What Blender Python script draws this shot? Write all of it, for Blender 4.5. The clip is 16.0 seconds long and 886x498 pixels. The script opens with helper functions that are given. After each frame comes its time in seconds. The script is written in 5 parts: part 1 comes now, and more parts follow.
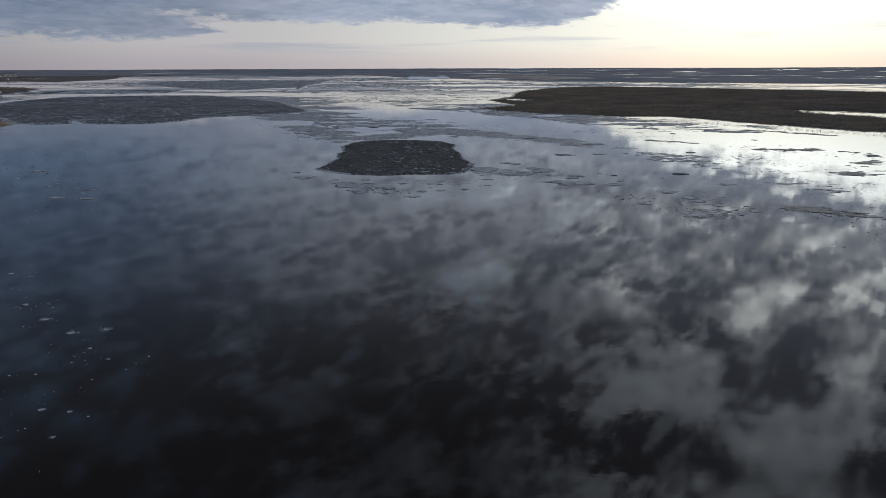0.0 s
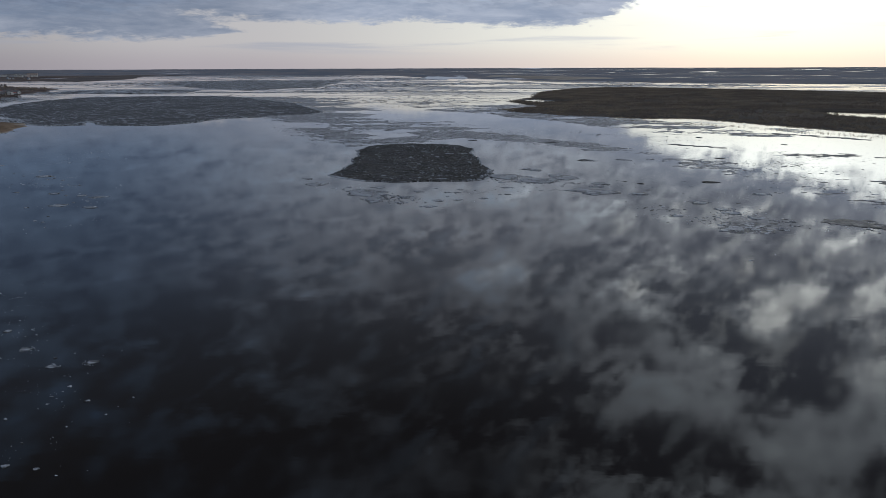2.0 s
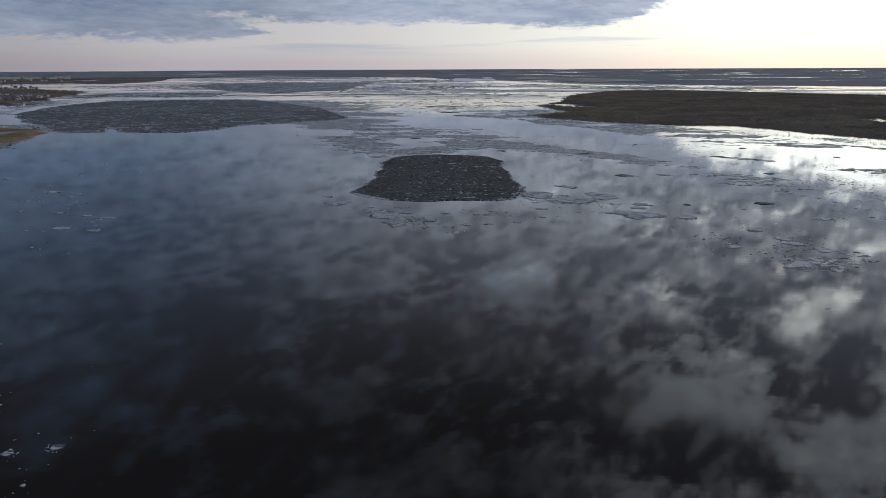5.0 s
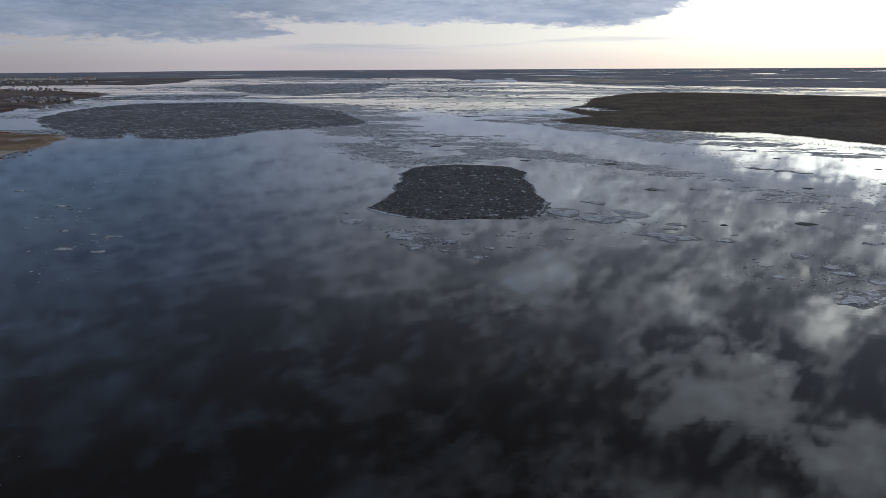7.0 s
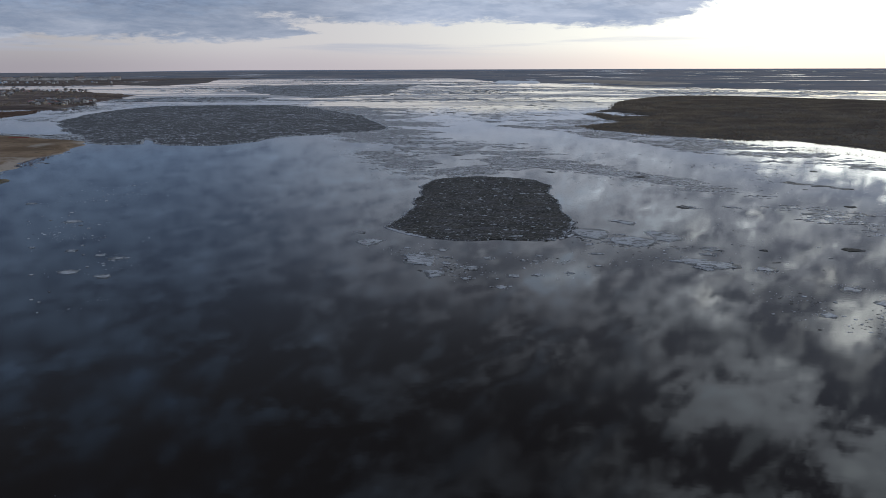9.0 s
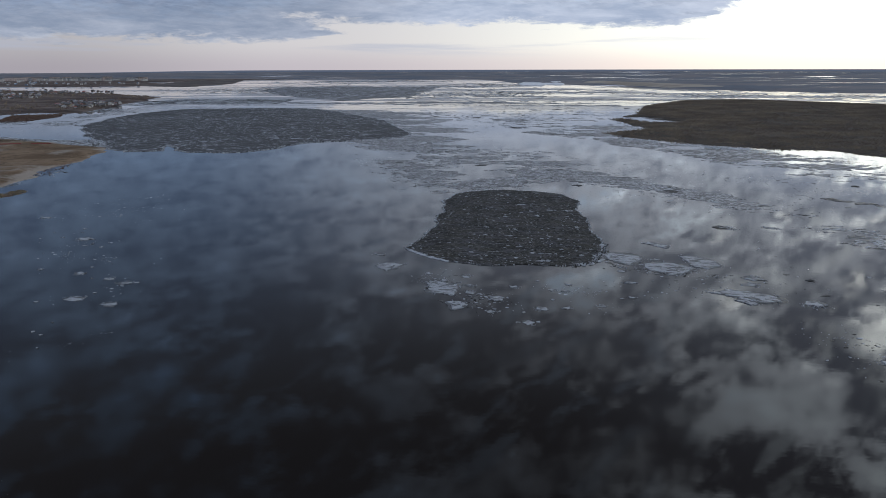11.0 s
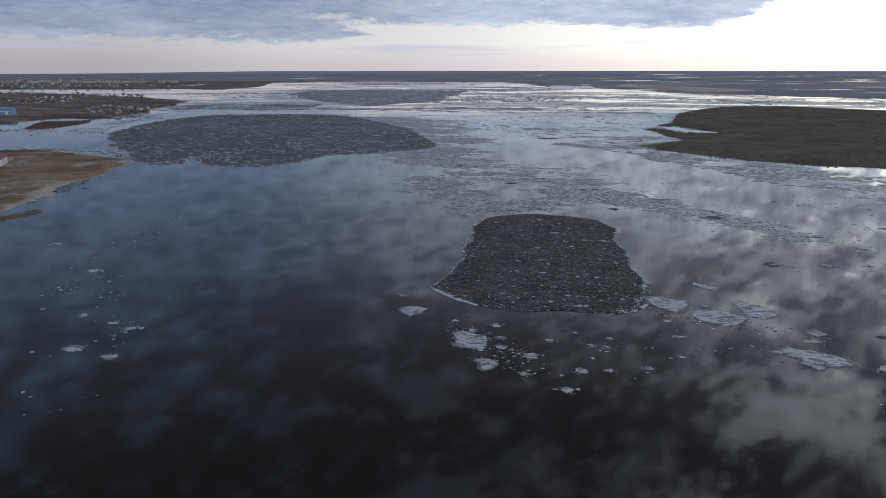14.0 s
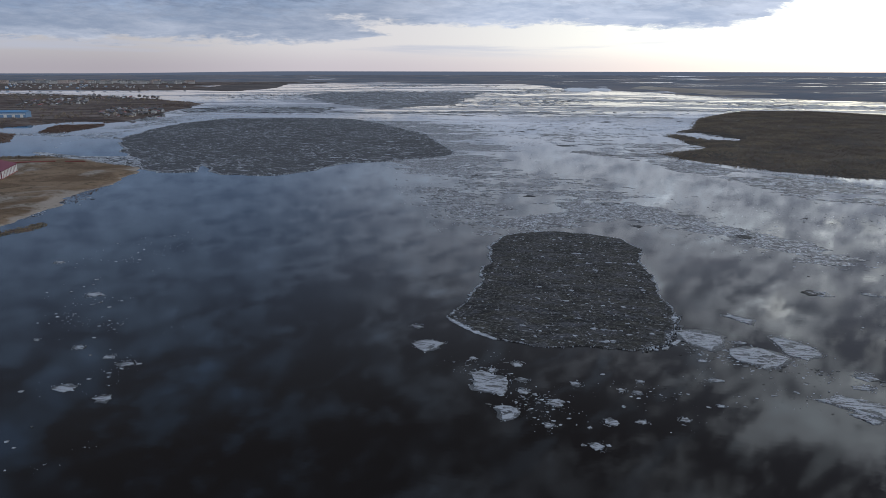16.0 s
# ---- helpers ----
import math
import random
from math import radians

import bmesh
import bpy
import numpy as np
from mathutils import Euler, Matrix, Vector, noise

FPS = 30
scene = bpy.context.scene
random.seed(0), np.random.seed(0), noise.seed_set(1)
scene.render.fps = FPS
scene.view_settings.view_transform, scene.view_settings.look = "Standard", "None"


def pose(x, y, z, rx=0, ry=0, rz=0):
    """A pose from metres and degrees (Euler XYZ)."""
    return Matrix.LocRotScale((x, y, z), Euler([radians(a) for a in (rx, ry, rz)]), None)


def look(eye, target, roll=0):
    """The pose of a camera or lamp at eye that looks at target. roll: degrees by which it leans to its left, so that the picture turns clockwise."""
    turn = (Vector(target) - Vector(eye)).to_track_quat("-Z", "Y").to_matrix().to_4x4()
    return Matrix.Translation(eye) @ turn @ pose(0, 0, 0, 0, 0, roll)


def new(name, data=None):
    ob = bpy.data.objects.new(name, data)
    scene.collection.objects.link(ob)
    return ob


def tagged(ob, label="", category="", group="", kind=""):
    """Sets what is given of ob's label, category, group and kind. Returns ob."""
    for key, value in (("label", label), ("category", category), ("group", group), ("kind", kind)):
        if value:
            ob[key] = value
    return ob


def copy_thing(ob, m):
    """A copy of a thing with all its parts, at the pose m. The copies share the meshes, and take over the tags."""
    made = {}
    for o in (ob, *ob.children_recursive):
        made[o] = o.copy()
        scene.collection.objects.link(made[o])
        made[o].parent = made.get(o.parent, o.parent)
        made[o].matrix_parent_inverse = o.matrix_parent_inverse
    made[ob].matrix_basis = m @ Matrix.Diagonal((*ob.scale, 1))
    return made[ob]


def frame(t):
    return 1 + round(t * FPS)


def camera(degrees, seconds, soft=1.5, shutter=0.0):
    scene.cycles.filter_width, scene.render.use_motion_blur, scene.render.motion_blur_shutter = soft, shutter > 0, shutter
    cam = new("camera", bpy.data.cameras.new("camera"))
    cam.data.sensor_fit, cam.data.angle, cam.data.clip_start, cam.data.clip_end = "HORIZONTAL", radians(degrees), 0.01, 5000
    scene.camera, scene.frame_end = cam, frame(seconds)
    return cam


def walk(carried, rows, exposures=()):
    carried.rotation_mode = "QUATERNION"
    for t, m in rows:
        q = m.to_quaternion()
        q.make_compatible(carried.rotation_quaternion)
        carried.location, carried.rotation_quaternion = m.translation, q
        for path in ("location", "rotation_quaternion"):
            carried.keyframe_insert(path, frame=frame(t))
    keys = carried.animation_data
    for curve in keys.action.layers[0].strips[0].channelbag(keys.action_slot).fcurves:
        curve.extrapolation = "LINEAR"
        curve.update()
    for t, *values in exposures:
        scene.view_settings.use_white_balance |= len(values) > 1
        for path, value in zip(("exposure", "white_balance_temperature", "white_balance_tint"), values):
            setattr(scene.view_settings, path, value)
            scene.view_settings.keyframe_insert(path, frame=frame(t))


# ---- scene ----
cam = camera(63.0, 16.0, 0.7)
PATH = [
    (0, (-1.651, 10.559, 33.58), (-1.645, 12.498, 33.091), -0.2),
    (1.5, (-1.767, 18.196, 34.152), (-1.796, 20.135, 33.662), -0.2),
    (3.5, (-2.391, 28.895, 35.505), (-2.464, 30.833, 35.017), -0.2),
    (7, (-3.564, 48.371, 40.111), (-3.732, 50.304, 39.624), -0.3),
    (9, (-4.665, 58.946, 43.553), (-4.889, 60.873, 43.066), -0.2),
    (12.5, (-7.462, 77.133, 50.103), (-7.788, 79.046, 49.618), -0.1),
    (14.5, (-9.682, 87.674, 54.11), (-10.048, 89.58, 53.627), -0.0),
    (16, (-11.934, 96.373, 56.781), (-12.329, 98.273, 56.299), 0.1),
]
walk(cam, [(t, look(eye, target, roll)) for t, eye, target, roll in PATH], [(0, -0.21, 6000, 9), (16, 0.32, 6000, 9)])


# ---- node helpers ----
def node(nt, kind, **values):
    n = nt.nodes.new(kind)
    for key, value in values.items():
        if key in n.inputs:
            n.inputs[key].default_value = value
    return n


def calc(nt, op, a, b=0.0, c=0.0, clamp=False):
    n = nt.nodes.new("ShaderNodeMath")
    n.operation, n.use_clamp = op, clamp
    for i, v in enumerate((a, b, c)):
        if isinstance(v, (int, float)):
            n.inputs[i].default_value = v
        else:
            nt.links.new(v, n.inputs[i])
    return n.outputs[0]


def step(nt, v, lo, hi, out_lo=0.0, out_hi=1.0):
    n = nt.nodes.new("ShaderNodeMapRange")
    n.interpolation_type = "SMOOTHSTEP"
    for i, w in enumerate((v, lo, hi, out_lo, out_hi)):
        if isinstance(w, (int, float)):
            n.inputs[i].default_value = w
        else:
            nt.links.new(w, n.inputs[i])
    return n.outputs[0]


def mix(nt, f, a, b, kind="MIX"):
    n = nt.nodes.new("ShaderNodeMix")
    n.data_type, n.blend_type = "RGBA", kind
    for i, v in ((0, f), (6, a), (7, b)):
        if isinstance(v, (int, float)):
            n.inputs[i].default_value = v
        elif isinstance(v, tuple):
            n.inputs[i].default_value = (*v, 1)
        else:
            nt.links.new(v, n.inputs[i])
    return n.outputs[2]


def fbm(nt, vec, scale, detail=4.0, rough=0.55, distortion=0.0, squash=None, turn=0.0):
    if squash:
        m = nt.nodes.new("ShaderNodeMapping")
        m.inputs["Scale"].default_value = squash
        m.inputs["Rotation"].default_value = (0, 0, radians(turn))
        nt.links.new(vec, m.inputs["Vector"])
        vec = m.outputs[0]
    n = node(nt, "ShaderNodeTexNoise", Scale=scale, Detail=detail, Roughness=rough, Distortion=distortion)
    nt.links.new(vec, n.inputs["Vector"])
    return n.outputs["Fac"]


def vec3(nt, x, y, z):
    n = nt.nodes.new("ShaderNodeCombineXYZ")
    for i, v in enumerate((x, y, z)):
        if isinstance(v, (int, float)):
            n.inputs[i].default_value = v
        else:
            nt.links.new(v, n.inputs[i])
    return n.outputs[0]


# ---- sky: low sun behind a broken cloud deck ----
SUN_TURN, SUN_HEIGHT = 24.0, 7.0        # degrees to the right of straight ahead, and up


# cloud gaps and thick banks of the deck: degrees round and up, half sizes, tilt, weight
GAPS = [(3.9, 9.9, 2.0, 1.4, -50, 0.6), (3.2, 16.3, 3.2, 2.0, -15, 0.8), (-14.1, 15.6, 2.2, 1.2, -35, 0.7), (0.4, 23.2, 2.8, 1.4, -20, 0.6), (27.6, 12.1, 1.8, 0.9, -25, 1.1),
        (25.1, 16.6, 2.8, 1.2, -35, 1.1), (31.9, 14.9, 1.7, 1.5, -40, 1.0), (17.8, 22.8, 4.0, 3.0, -20, 0.75), (31.9, 21.5, 2.2, 4.0, 0, 1.0), (26.5, 26.4, 4.5, 1.6, -10, 0.9),
        (10.2, 11.3, 2.4, 1.0, -30, 0.6), (14.2, 17.0, 2.6, 0.9, -30, 0.7), (23.2, 15.0, 1.2, 1.0, 0, 0.7), (-32, 18.7, 1.5, 1.0, 0, 0.7), (-26, 14.7, 3.0, 0.9, -25, 0.5), (-45, 26, 6, 3, -20, 1.0)]
# edges of cloud that catch the hidden sun: degrees round and up, half sizes, tilt
LIT_EDGES = [(28, 12, 2.6, 0.9, -25), (25, 17, 3.6, 1.1, -35), (31.5, 15, 2.2, 1.3, -40), (21.5, 14.6, 1.0, 1.1, 0), (12.7, 12.2, 1.3, 0.8, -30), (17.3, 10.4, 0.9, 0.7, 0), (19.7, 11.9, 0.7, 0.9, 0), (9, 10.5, 1.6, 0.8, -40),
             (5.4, 9.6, 2.0, 1.0, -50), (23, 9.5, 1.8, 0.8, -20), (33, 10, 2.0, 1.0, -30), (14, 17, 2.6, 0.7, -30), (4, 16, 2.4, 1.2, -15)]
BANKS = [(26.0, 21.6, 3.4, 2.3, -10, 1.3), (20.0, 28.6, 5.0, 2.2, 0, 1.0), (3.0, 26.5, 13, 5.0, 8, 0.7), (10.1, 13.9, 5.3, 1.2, -25, 0.6), (12.5, 15.2, 4.0, 0.9, -28, 0.6), (-1.9, 14.5, 3.6, 1.3, -20, 0.6),
         (-19.7, 16.8, 8.0, 2.0, -15, 0.5), (34.0, 27.0, 2.4, 2.0, 0, 1.0), (27.3, 18.9, 3.4, 0.9, -30, 0.7), (20.0, 18.7, 2.4, 2.2, -30, 0.9), (-22, 30, 15, 3.5, -5, 0.5), (-36, 29.5, 7, 3, 0, 0.6),
         (13.5, 21.0, 3.0, 2.6, 0, 0.5), (-8, 20.0, 9, 2.4, -15, 0.6), (40, 33, 5, 5, 0, 0.6), (-24, 19.6, 2.6, 1.4, 0, -0.6)]


def build_sky():
    world = bpy.data.worlds.new("sky")
    scene.world = world
    world.use_nodes = True
    nt = world.node_tree
    nt.nodes.clear()
    co = nt.nodes.new("ShaderNodeTexCoord").outputs["Generated"]
    sep = nt.nodes.new("ShaderNodeSeparateXYZ")
    nt.links.new(co, sep.inputs[0])
    x, y, z = sep.outputs
    zc = calc(nt, "MAXIMUM", z, 0.0)
    az = calc(nt, "MULTIPLY", calc(nt, "ARCTAN2", x, y), 57.2958)
    el = calc(nt, "MULTIPLY", calc(nt, "ARCSINE", z), 57.2958)
    clear = nt.nodes.new("ShaderNodeTexSky")
    clear.sky_type, clear.sun_disc = "NISHITA", False
    clear.sun_elevation, clear.sun_rotation = radians(SUN_HEIGHT), radians(SUN_TURN)
    clear.altitude, clear.air_density, clear.dust_density, clear.ozone_density = 50, 1.0, 1.0, 2.0
    air = mix(nt, 1.0, clear.outputs[0], (0.007, 0.008, 0.009), "MULTIPLY")

    # open sky: a pale band above the horizon, pink away from the sun and cream towards it, bluer higher up
    side = step(nt, az, -20.0, 18.0)
    low = mix(nt, side, (0.475, 0.42, 0.435), (0.80, 0.71, 0.66))
    mid = mix(nt, side, (0.56, 0.515, 0.505), (0.97, 0.94, 0.83))
    high = mix(nt, step(nt, az, -30.0, 0.0), (0.225, 0.305, 0.44), (0.60, 0.69, 0.80))
    high = mix(nt, step(nt, az, 2.0, 27.0), high, (1.80, 1.80, 1.68))
    high = mix(nt, 1.0, high, mix(nt, step(nt, el, 17.0, 24.0), (1.0, 1.0, 1.0), (0.70, 0.74, 0.79)), "MULTIPLY")
    sky = mix(nt, 1.0, mix(nt, step(nt, el, 0.0, 2.0), low, mid), mix(nt, step(nt, az, -37.0, -19.0), (0.72, 0.72, 0.735), (1.0, 1.0, 1.0)), "MULTIPLY")
    sky = mix(nt, step(nt, el, 3.0, 9.0), sky, high)
    glow = calc(nt, "ADD", calc(nt, "POWER", calc(nt, "DIVIDE", calc(nt, "SUBTRACT", az, SUN_TURN), 11.0), 2.0),
                calc(nt, "POWER", calc(nt, "DIVIDE", calc(nt, "SUBTRACT", el, SUN_HEIGHT), 3.2), 2.0))
    glow = calc(nt, "EXPONENT", calc(nt, "MULTIPLY", glow, -1.0))
    sky = mix(nt, 1.0, sky, mix(nt, glow, (0, 0, 0), (0.76, 0.77, 0.68)), "ADD")
    sky = mix(nt, 1.0, sky, air, "ADD")

    # the deck, laid out on a plane overhead, in rolls that lie slantwise
    den = calc(nt, "ADD", zc, 0.24)
    u, v = calc(nt, "DIVIDE", x, den), calc(nt, "DIVIDE", y, den)
    p = vec3(nt, u, v, 0.0)
    slant = vec3(nt, calc(nt, "MULTIPLY", calc(nt, "ADD", u, v), 0.52), calc(nt, "MULTIPLY", calc(nt, "SUBTRACT", u, v), 1.0), 0.0)
    big = fbm(nt, p, 1.8, 3.0, 0.5)
    rolls = fbm(nt, slant, 8.0, 8.0, 0.58, 0.25)
    # the same rolls a little way towards the sun: where they thin out that way, their edge is lit
    shift = vec3(nt, calc(nt, "ADD", calc(nt, "MULTIPLY", calc(nt, "ADD", u, v), 0.52), 0.022), calc(nt, "ADD", calc(nt, "MULTIPLY", calc(nt, "SUBTRACT", u, v), 1.0), 0.037), 0.0)
    beyond = fbm(nt, shift, 8.0, 8.0, 0.58, 0.25)
    lit = step(nt, calc(nt, "SUBTRACT", rolls, beyond), 0.0, 0.20)
    puffs = fbm(nt, p, 15.0, 5.0, 0.55, 0.2)
    tufts = fbm(nt, slant, 19.0, 7.0, 0.62, 0.4)
    # ripples of cloud low down, softening to an even ceiling higher up and away from the sun
    sunward = step(nt, az, -22.0, 12.0)
    calm = calc(nt, "MULTIPLY", step(nt, el, 20.0, 27.0, 1.0, 0.7), calc(nt, "ADD", 0.88, calc(nt, "MULTIPLY", sunward, 0.22)))
    cover = calc(nt, "ADD", calc(nt, "MULTIPLY", calc(nt, "SUBTRACT", big, 0.5), 1.5),
                 calc(nt, "MULTIPLY", calm, calc(nt, "ADD", calc(nt, "MULTIPLY", calc(nt, "SUBTRACT", rolls, 0.5), 3.0),
                                                 calc(nt, "ADD", calc(nt, "MULTIPLY", calc(nt, "SUBTRACT", puffs, 0.5), 2.5), calc(nt, "MULTIPLY", calc(nt, "SUBTRACT", tufts, 0.5), 2.6)))))
    ball = node(nt, "ShaderNodeTexVoronoi", Scale=9.0, Smoothness=0.15, Detail=2.0, Roughness=0.5)
    ball.feature = "SMOOTH_F1"
    nt.links.new(p, ball.inputs["Vector"])
    heap = calc(nt, "MULTIPLY", step(nt, el, 15.0, 22.0), step(nt, az, -20.0, 6.0, 1.0, 0.25))
    cover = calc(nt, "ADD", cover, calc(nt, "MULTIPLY", calc(nt, "SUBTRACT", ball.outputs["Distance"], 0.63), calc(nt, "MULTIPLY", heap, 2.7)))
    warp = node(nt, "ShaderNodeTexNoise", Scale=7.0, Detail=5.0, Roughness=0.6)
    nt.links.new(slant, warp.inputs["Vector"])
    wsep = nt.nodes.new("ShaderNodeSeparateColor")
    nt.links.new(warp.outputs["Color"], wsep.inputs[0])
    spot = vec3(nt, calc(nt, "ADD", az, calc(nt, "MULTIPLY", calc(nt, "SUBTRACT", wsep.outputs[0], 0.5), 9.0)),
                calc(nt, "ADD", el, calc(nt, "MULTIPLY", calc(nt, "SUBTRACT", wsep.outputs[1], 0.5), 6.0)), 0.0)
    for sign, spots in ((-1.0, GAPS), (1.0, BANKS)):
        for a, e, sa, se, tilt, weight in spots:
            m = nt.nodes.new("ShaderNodeMapping")
            m.vector_type = "TEXTURE"
            m.inputs["Location"].default_value, m.inputs["Rotation"].default_value, m.inputs["Scale"].default_value = (a, e, 0), (0, 0, radians(tilt)), (sa, se, 1)
            nt.links.new(spot, m.inputs["Vector"])
            far = nt.nodes.new("ShaderNodeVectorMath")
            far.operation = "LENGTH"
            nt.links.new(m.outputs[0], far.inputs[0])
            cover = calc(nt, "ADD", cover, step(nt, far.outputs["Value"], 0.2, 1.5, sign * weight * 0.85, 0.0))
    gleam = 0.0
    for a, e, sa, se, tilt in LIT_EDGES:
        m = nt.nodes.new("ShaderNodeMapping")
        m.vector_type = "TEXTURE"
        m.inputs["Location"].default_value, m.inputs["Rotation"].default_value, m.inputs["Scale"].default_value = (a, e, 0), (0, 0, radians(tilt)), (sa, se, 1)
        nt.links.new(spot, m.inputs["Vector"])
        far = nt.nodes.new("ShaderNodeVectorMath")
        far.operation = "LENGTH"
        nt.links.new(m.outputs[0], far.inputs[0])
        gleam = calc(nt, "ADD", gleam, step(nt, far.outputs["Value"], 0.1, 1.05, 1.0, 0.0))
    gleam = calc(nt, "MULTIPLY", gleam, step(nt, puffs, 0.36, 0.62))

    # the thickest cloud hangs ahead, part of the way up
    round_to = calc(nt, "ABSOLUTE", az)
    rise = calc(nt, "MULTIPLY", step(nt, el, 9.5, 27.0), calc(nt, "MULTIPLY", step(nt, el, 36.0, 50.0, 1.0, 0.0), step(nt, round_to, 55.0, 80.0, 1.0, 0.0)))
    tint = step(nt, az, -30.0, 2.0)
    grey = mix(nt, rise, mix(nt, tint, (0.178, 0.24, 0.345), (0.585, 0.605, 0.655)), mix(nt, tint, (0.12, 0.155, 0.215), (0.225, 0.235, 0.26)))
    grey = mix(nt, calc(nt, "MULTIPLY", rise, step(nt, az, -2.0, 20.0)), grey, (0.88, 0.92, 0.95))
    dark = mix(nt, rise, mix(nt, tint, (0.105, 0.145, 0.225), (0.28, 0.30, 0.352)), mix(nt, step(nt, az, -5.0, 25.0), (0.084, 0.082, 0.090), (0.155, 0.164, 0.195)))
    dark = mix(nt, 1.0, dark, mix(nt, calc(nt, "MULTIPLY", rise, step(nt, el, 23.0, 29.0)), (1.0, 1.0, 1.0), (0.74, 0.68, 0.66)), "MULTIPLY")
    deck = mix(nt, step(nt, cover, -0.38, 0.62), grey, dark)
    deck = mix(nt, calc(nt, "MULTIPLY", lit, step(nt, az, -30.0, 25.0, 0.20, 0.34)), deck, high)
    deck = mix(nt, step(nt, cover, -1.15, -0.26), high, deck)

    # overhead sky, never in view, brightened to light land and ice from above
    deck = mix(nt, step(nt, el, 38.0, 58.0), deck, mix(nt, step(nt, cover, -0.6, 0.4), (0.85, 0.90, 1.0), (0.42, 0.45, 0.50)))

    deck = mix(nt, 1.0, deck, mix(nt, calc(nt, "MINIMUM", gleam, 1.0), (0, 0, 0), mix(nt, step(nt, az, 0.0, 20.0), (0.40, 0.46, 0.50), (1.0, 0.97, 0.84))), "ADD")

    # its far edge, an even grey-blue sheet with a ragged rim
    edge = calc(nt, "ADD", calc(nt, "ADD", 1.9, step(nt, az, -21.0, -16.0, 0.0, 1.25)), calc(nt, "ADD", step(nt, az, -2.0, 3.0, 0.0, -0.4), calc(nt, "ADD", step(nt, az, 7.0, 19.0, 0.0, 3.2), step(nt, az, 19.0, 30.0, 0.0, 1.5))))
    for a, e, sa, se, rise_by in ((-20.0, 3.9, 2.4, 0.6, 1.5), (-18.5, 2.55, 3.6, 0.22, -1.2), (10.0, 3.75, 1.6, 0.16, -1.7)):
        off = calc(nt, "ADD", calc(nt, "POWER", calc(nt, "DIVIDE", calc(nt, "SUBTRACT", az, a), sa), 2.0), calc(nt, "POWER", calc(nt, "DIVIDE", calc(nt, "SUBTRACT", el, e), se), 2.0))
        edge = calc(nt, "ADD", edge, calc(nt, "MULTIPLY", calc(nt, "EXPONENT", calc(nt, "MULTIPLY", off, -1.0)), rise_by))
    wob = fbm(nt, vec3(nt, calc(nt, "MULTIPLY", az, 0.13), calc(nt, "MULTIPLY", el, 0.75), 0.0), 1.0, 6.0, 0.62, 0.3)
    fray = fbm(nt, vec3(nt, calc(nt, "MULTIPLY", az, 0.55), calc(nt, "MULTIPLY", el, 2.2), 7.0), 1.0, 6.0, 0.68, 0.5)
    lift = calc(nt, "SUBTRACT", calc(nt, "ADD", el, calc(nt, "MULTIPLY", calc(nt, "SUBTRACT", wob, 0.5), 1.9)), calc(nt, "ADD", edge, calc(nt, "MULTIPLY", calc(nt, "SUBTRACT", fray, 0.5), 1.7)))
    sheet_col = mix(nt, step(nt, calc(nt, "ADD", calc(nt, "MULTIPLY", wob, 0.8), calc(nt, "MULTIPLY", fray, 0.2)), 0.34, 0.72), (0.245, 0.285, 0.365), (0.44, 0.46, 0.52))
    sheet_col = mix(nt, 1.0, sheet_col, mix(nt, step(nt, az, -18.0, -6.0), (0.90, 0.90, 0.91), (1.28, 1.27, 1.26)), "MULTIPLY")
    deck = mix(nt, step(nt, lift, 0.6, 4.5), sheet_col, deck)
    deck = mix(nt, calc(nt, "MULTIPLY", step(nt, lift, 0.0, 0.8, 0.28, 0.0), step(nt, puffs, 0.40, 0.62)), deck, (0.80, 0.76, 0.74))
    loose = step(nt, az, 8.0, 22.0)
    soft = calc(nt, "ADD", 0.45, calc(nt, "MULTIPLY", loose, 1.3))
    broken = calc(nt, "ADD", lift, calc(nt, "MULTIPLY", calc(nt, "MULTIPLY", cover, loose), 1.7))
    # thin streaks of cloud low over the horizon
    streak = fbm(nt, vec3(nt, calc(nt, "MULTIPLY", az, 0.055), calc(nt, "MULTIPLY", el, 0.95), 4.0), 1.0, 6.0, 0.58, 0.4)
    veil = calc(nt, "MULTIPLY", step(nt, streak, 0.52, 0.68), calc(nt, "MULTIPLY", step(nt, el, 0.6, 1.6), step(nt, el, 3.6, 5.5, 1.0, 0.0)))
    sky = mix(nt, calc(nt, "MULTIPLY", veil, 0.6), sky, mix(nt, side, (0.40, 0.41, 0.47), (0.70, 0.69, 0.71)))
    sky = mix(nt, step(nt, broken, -0.12, soft), sky, deck)
    # beyond the mapped plain, the last blue-grey line of land
    sky = mix(nt, step(nt, calc(nt, "SUBTRACT", el, step(nt, az, -38.0, -22.0, -0.15, 0.0)), -0.17, -0.13, 1.0, 0.0), sky, (0.085, 0.10, 0.135))
    bg = nt.nodes.new("ShaderNodeBackground")
    nt.links.new(sky, bg.inputs[0])
    bg.inputs[1].default_value = 1.0
    out = nt.nodes.new("ShaderNodeOutputWorld")
    nt.links.new(bg.outputs[0], out.inputs[0])


build_sky()


# ---- materials ----
def material(name, rough=0.7, ior=1.45, metal=0.0, gloss=0.12):
    m = bpy.data.materials.new(name)
    m.use_nodes = True
    nt = m.node_tree
    b = nt.nodes["Principled BSDF"]
    b.inputs["Roughness"].default_value, b.inputs["IOR"].default_value, b.inputs["Metallic"].default_value = rough, ior, metal
    b.inputs["Specular IOR Level"].default_value = gloss
    co = nt.nodes.new("ShaderNodeNewGeometry").outputs["Position"]
    return m, nt, b, co


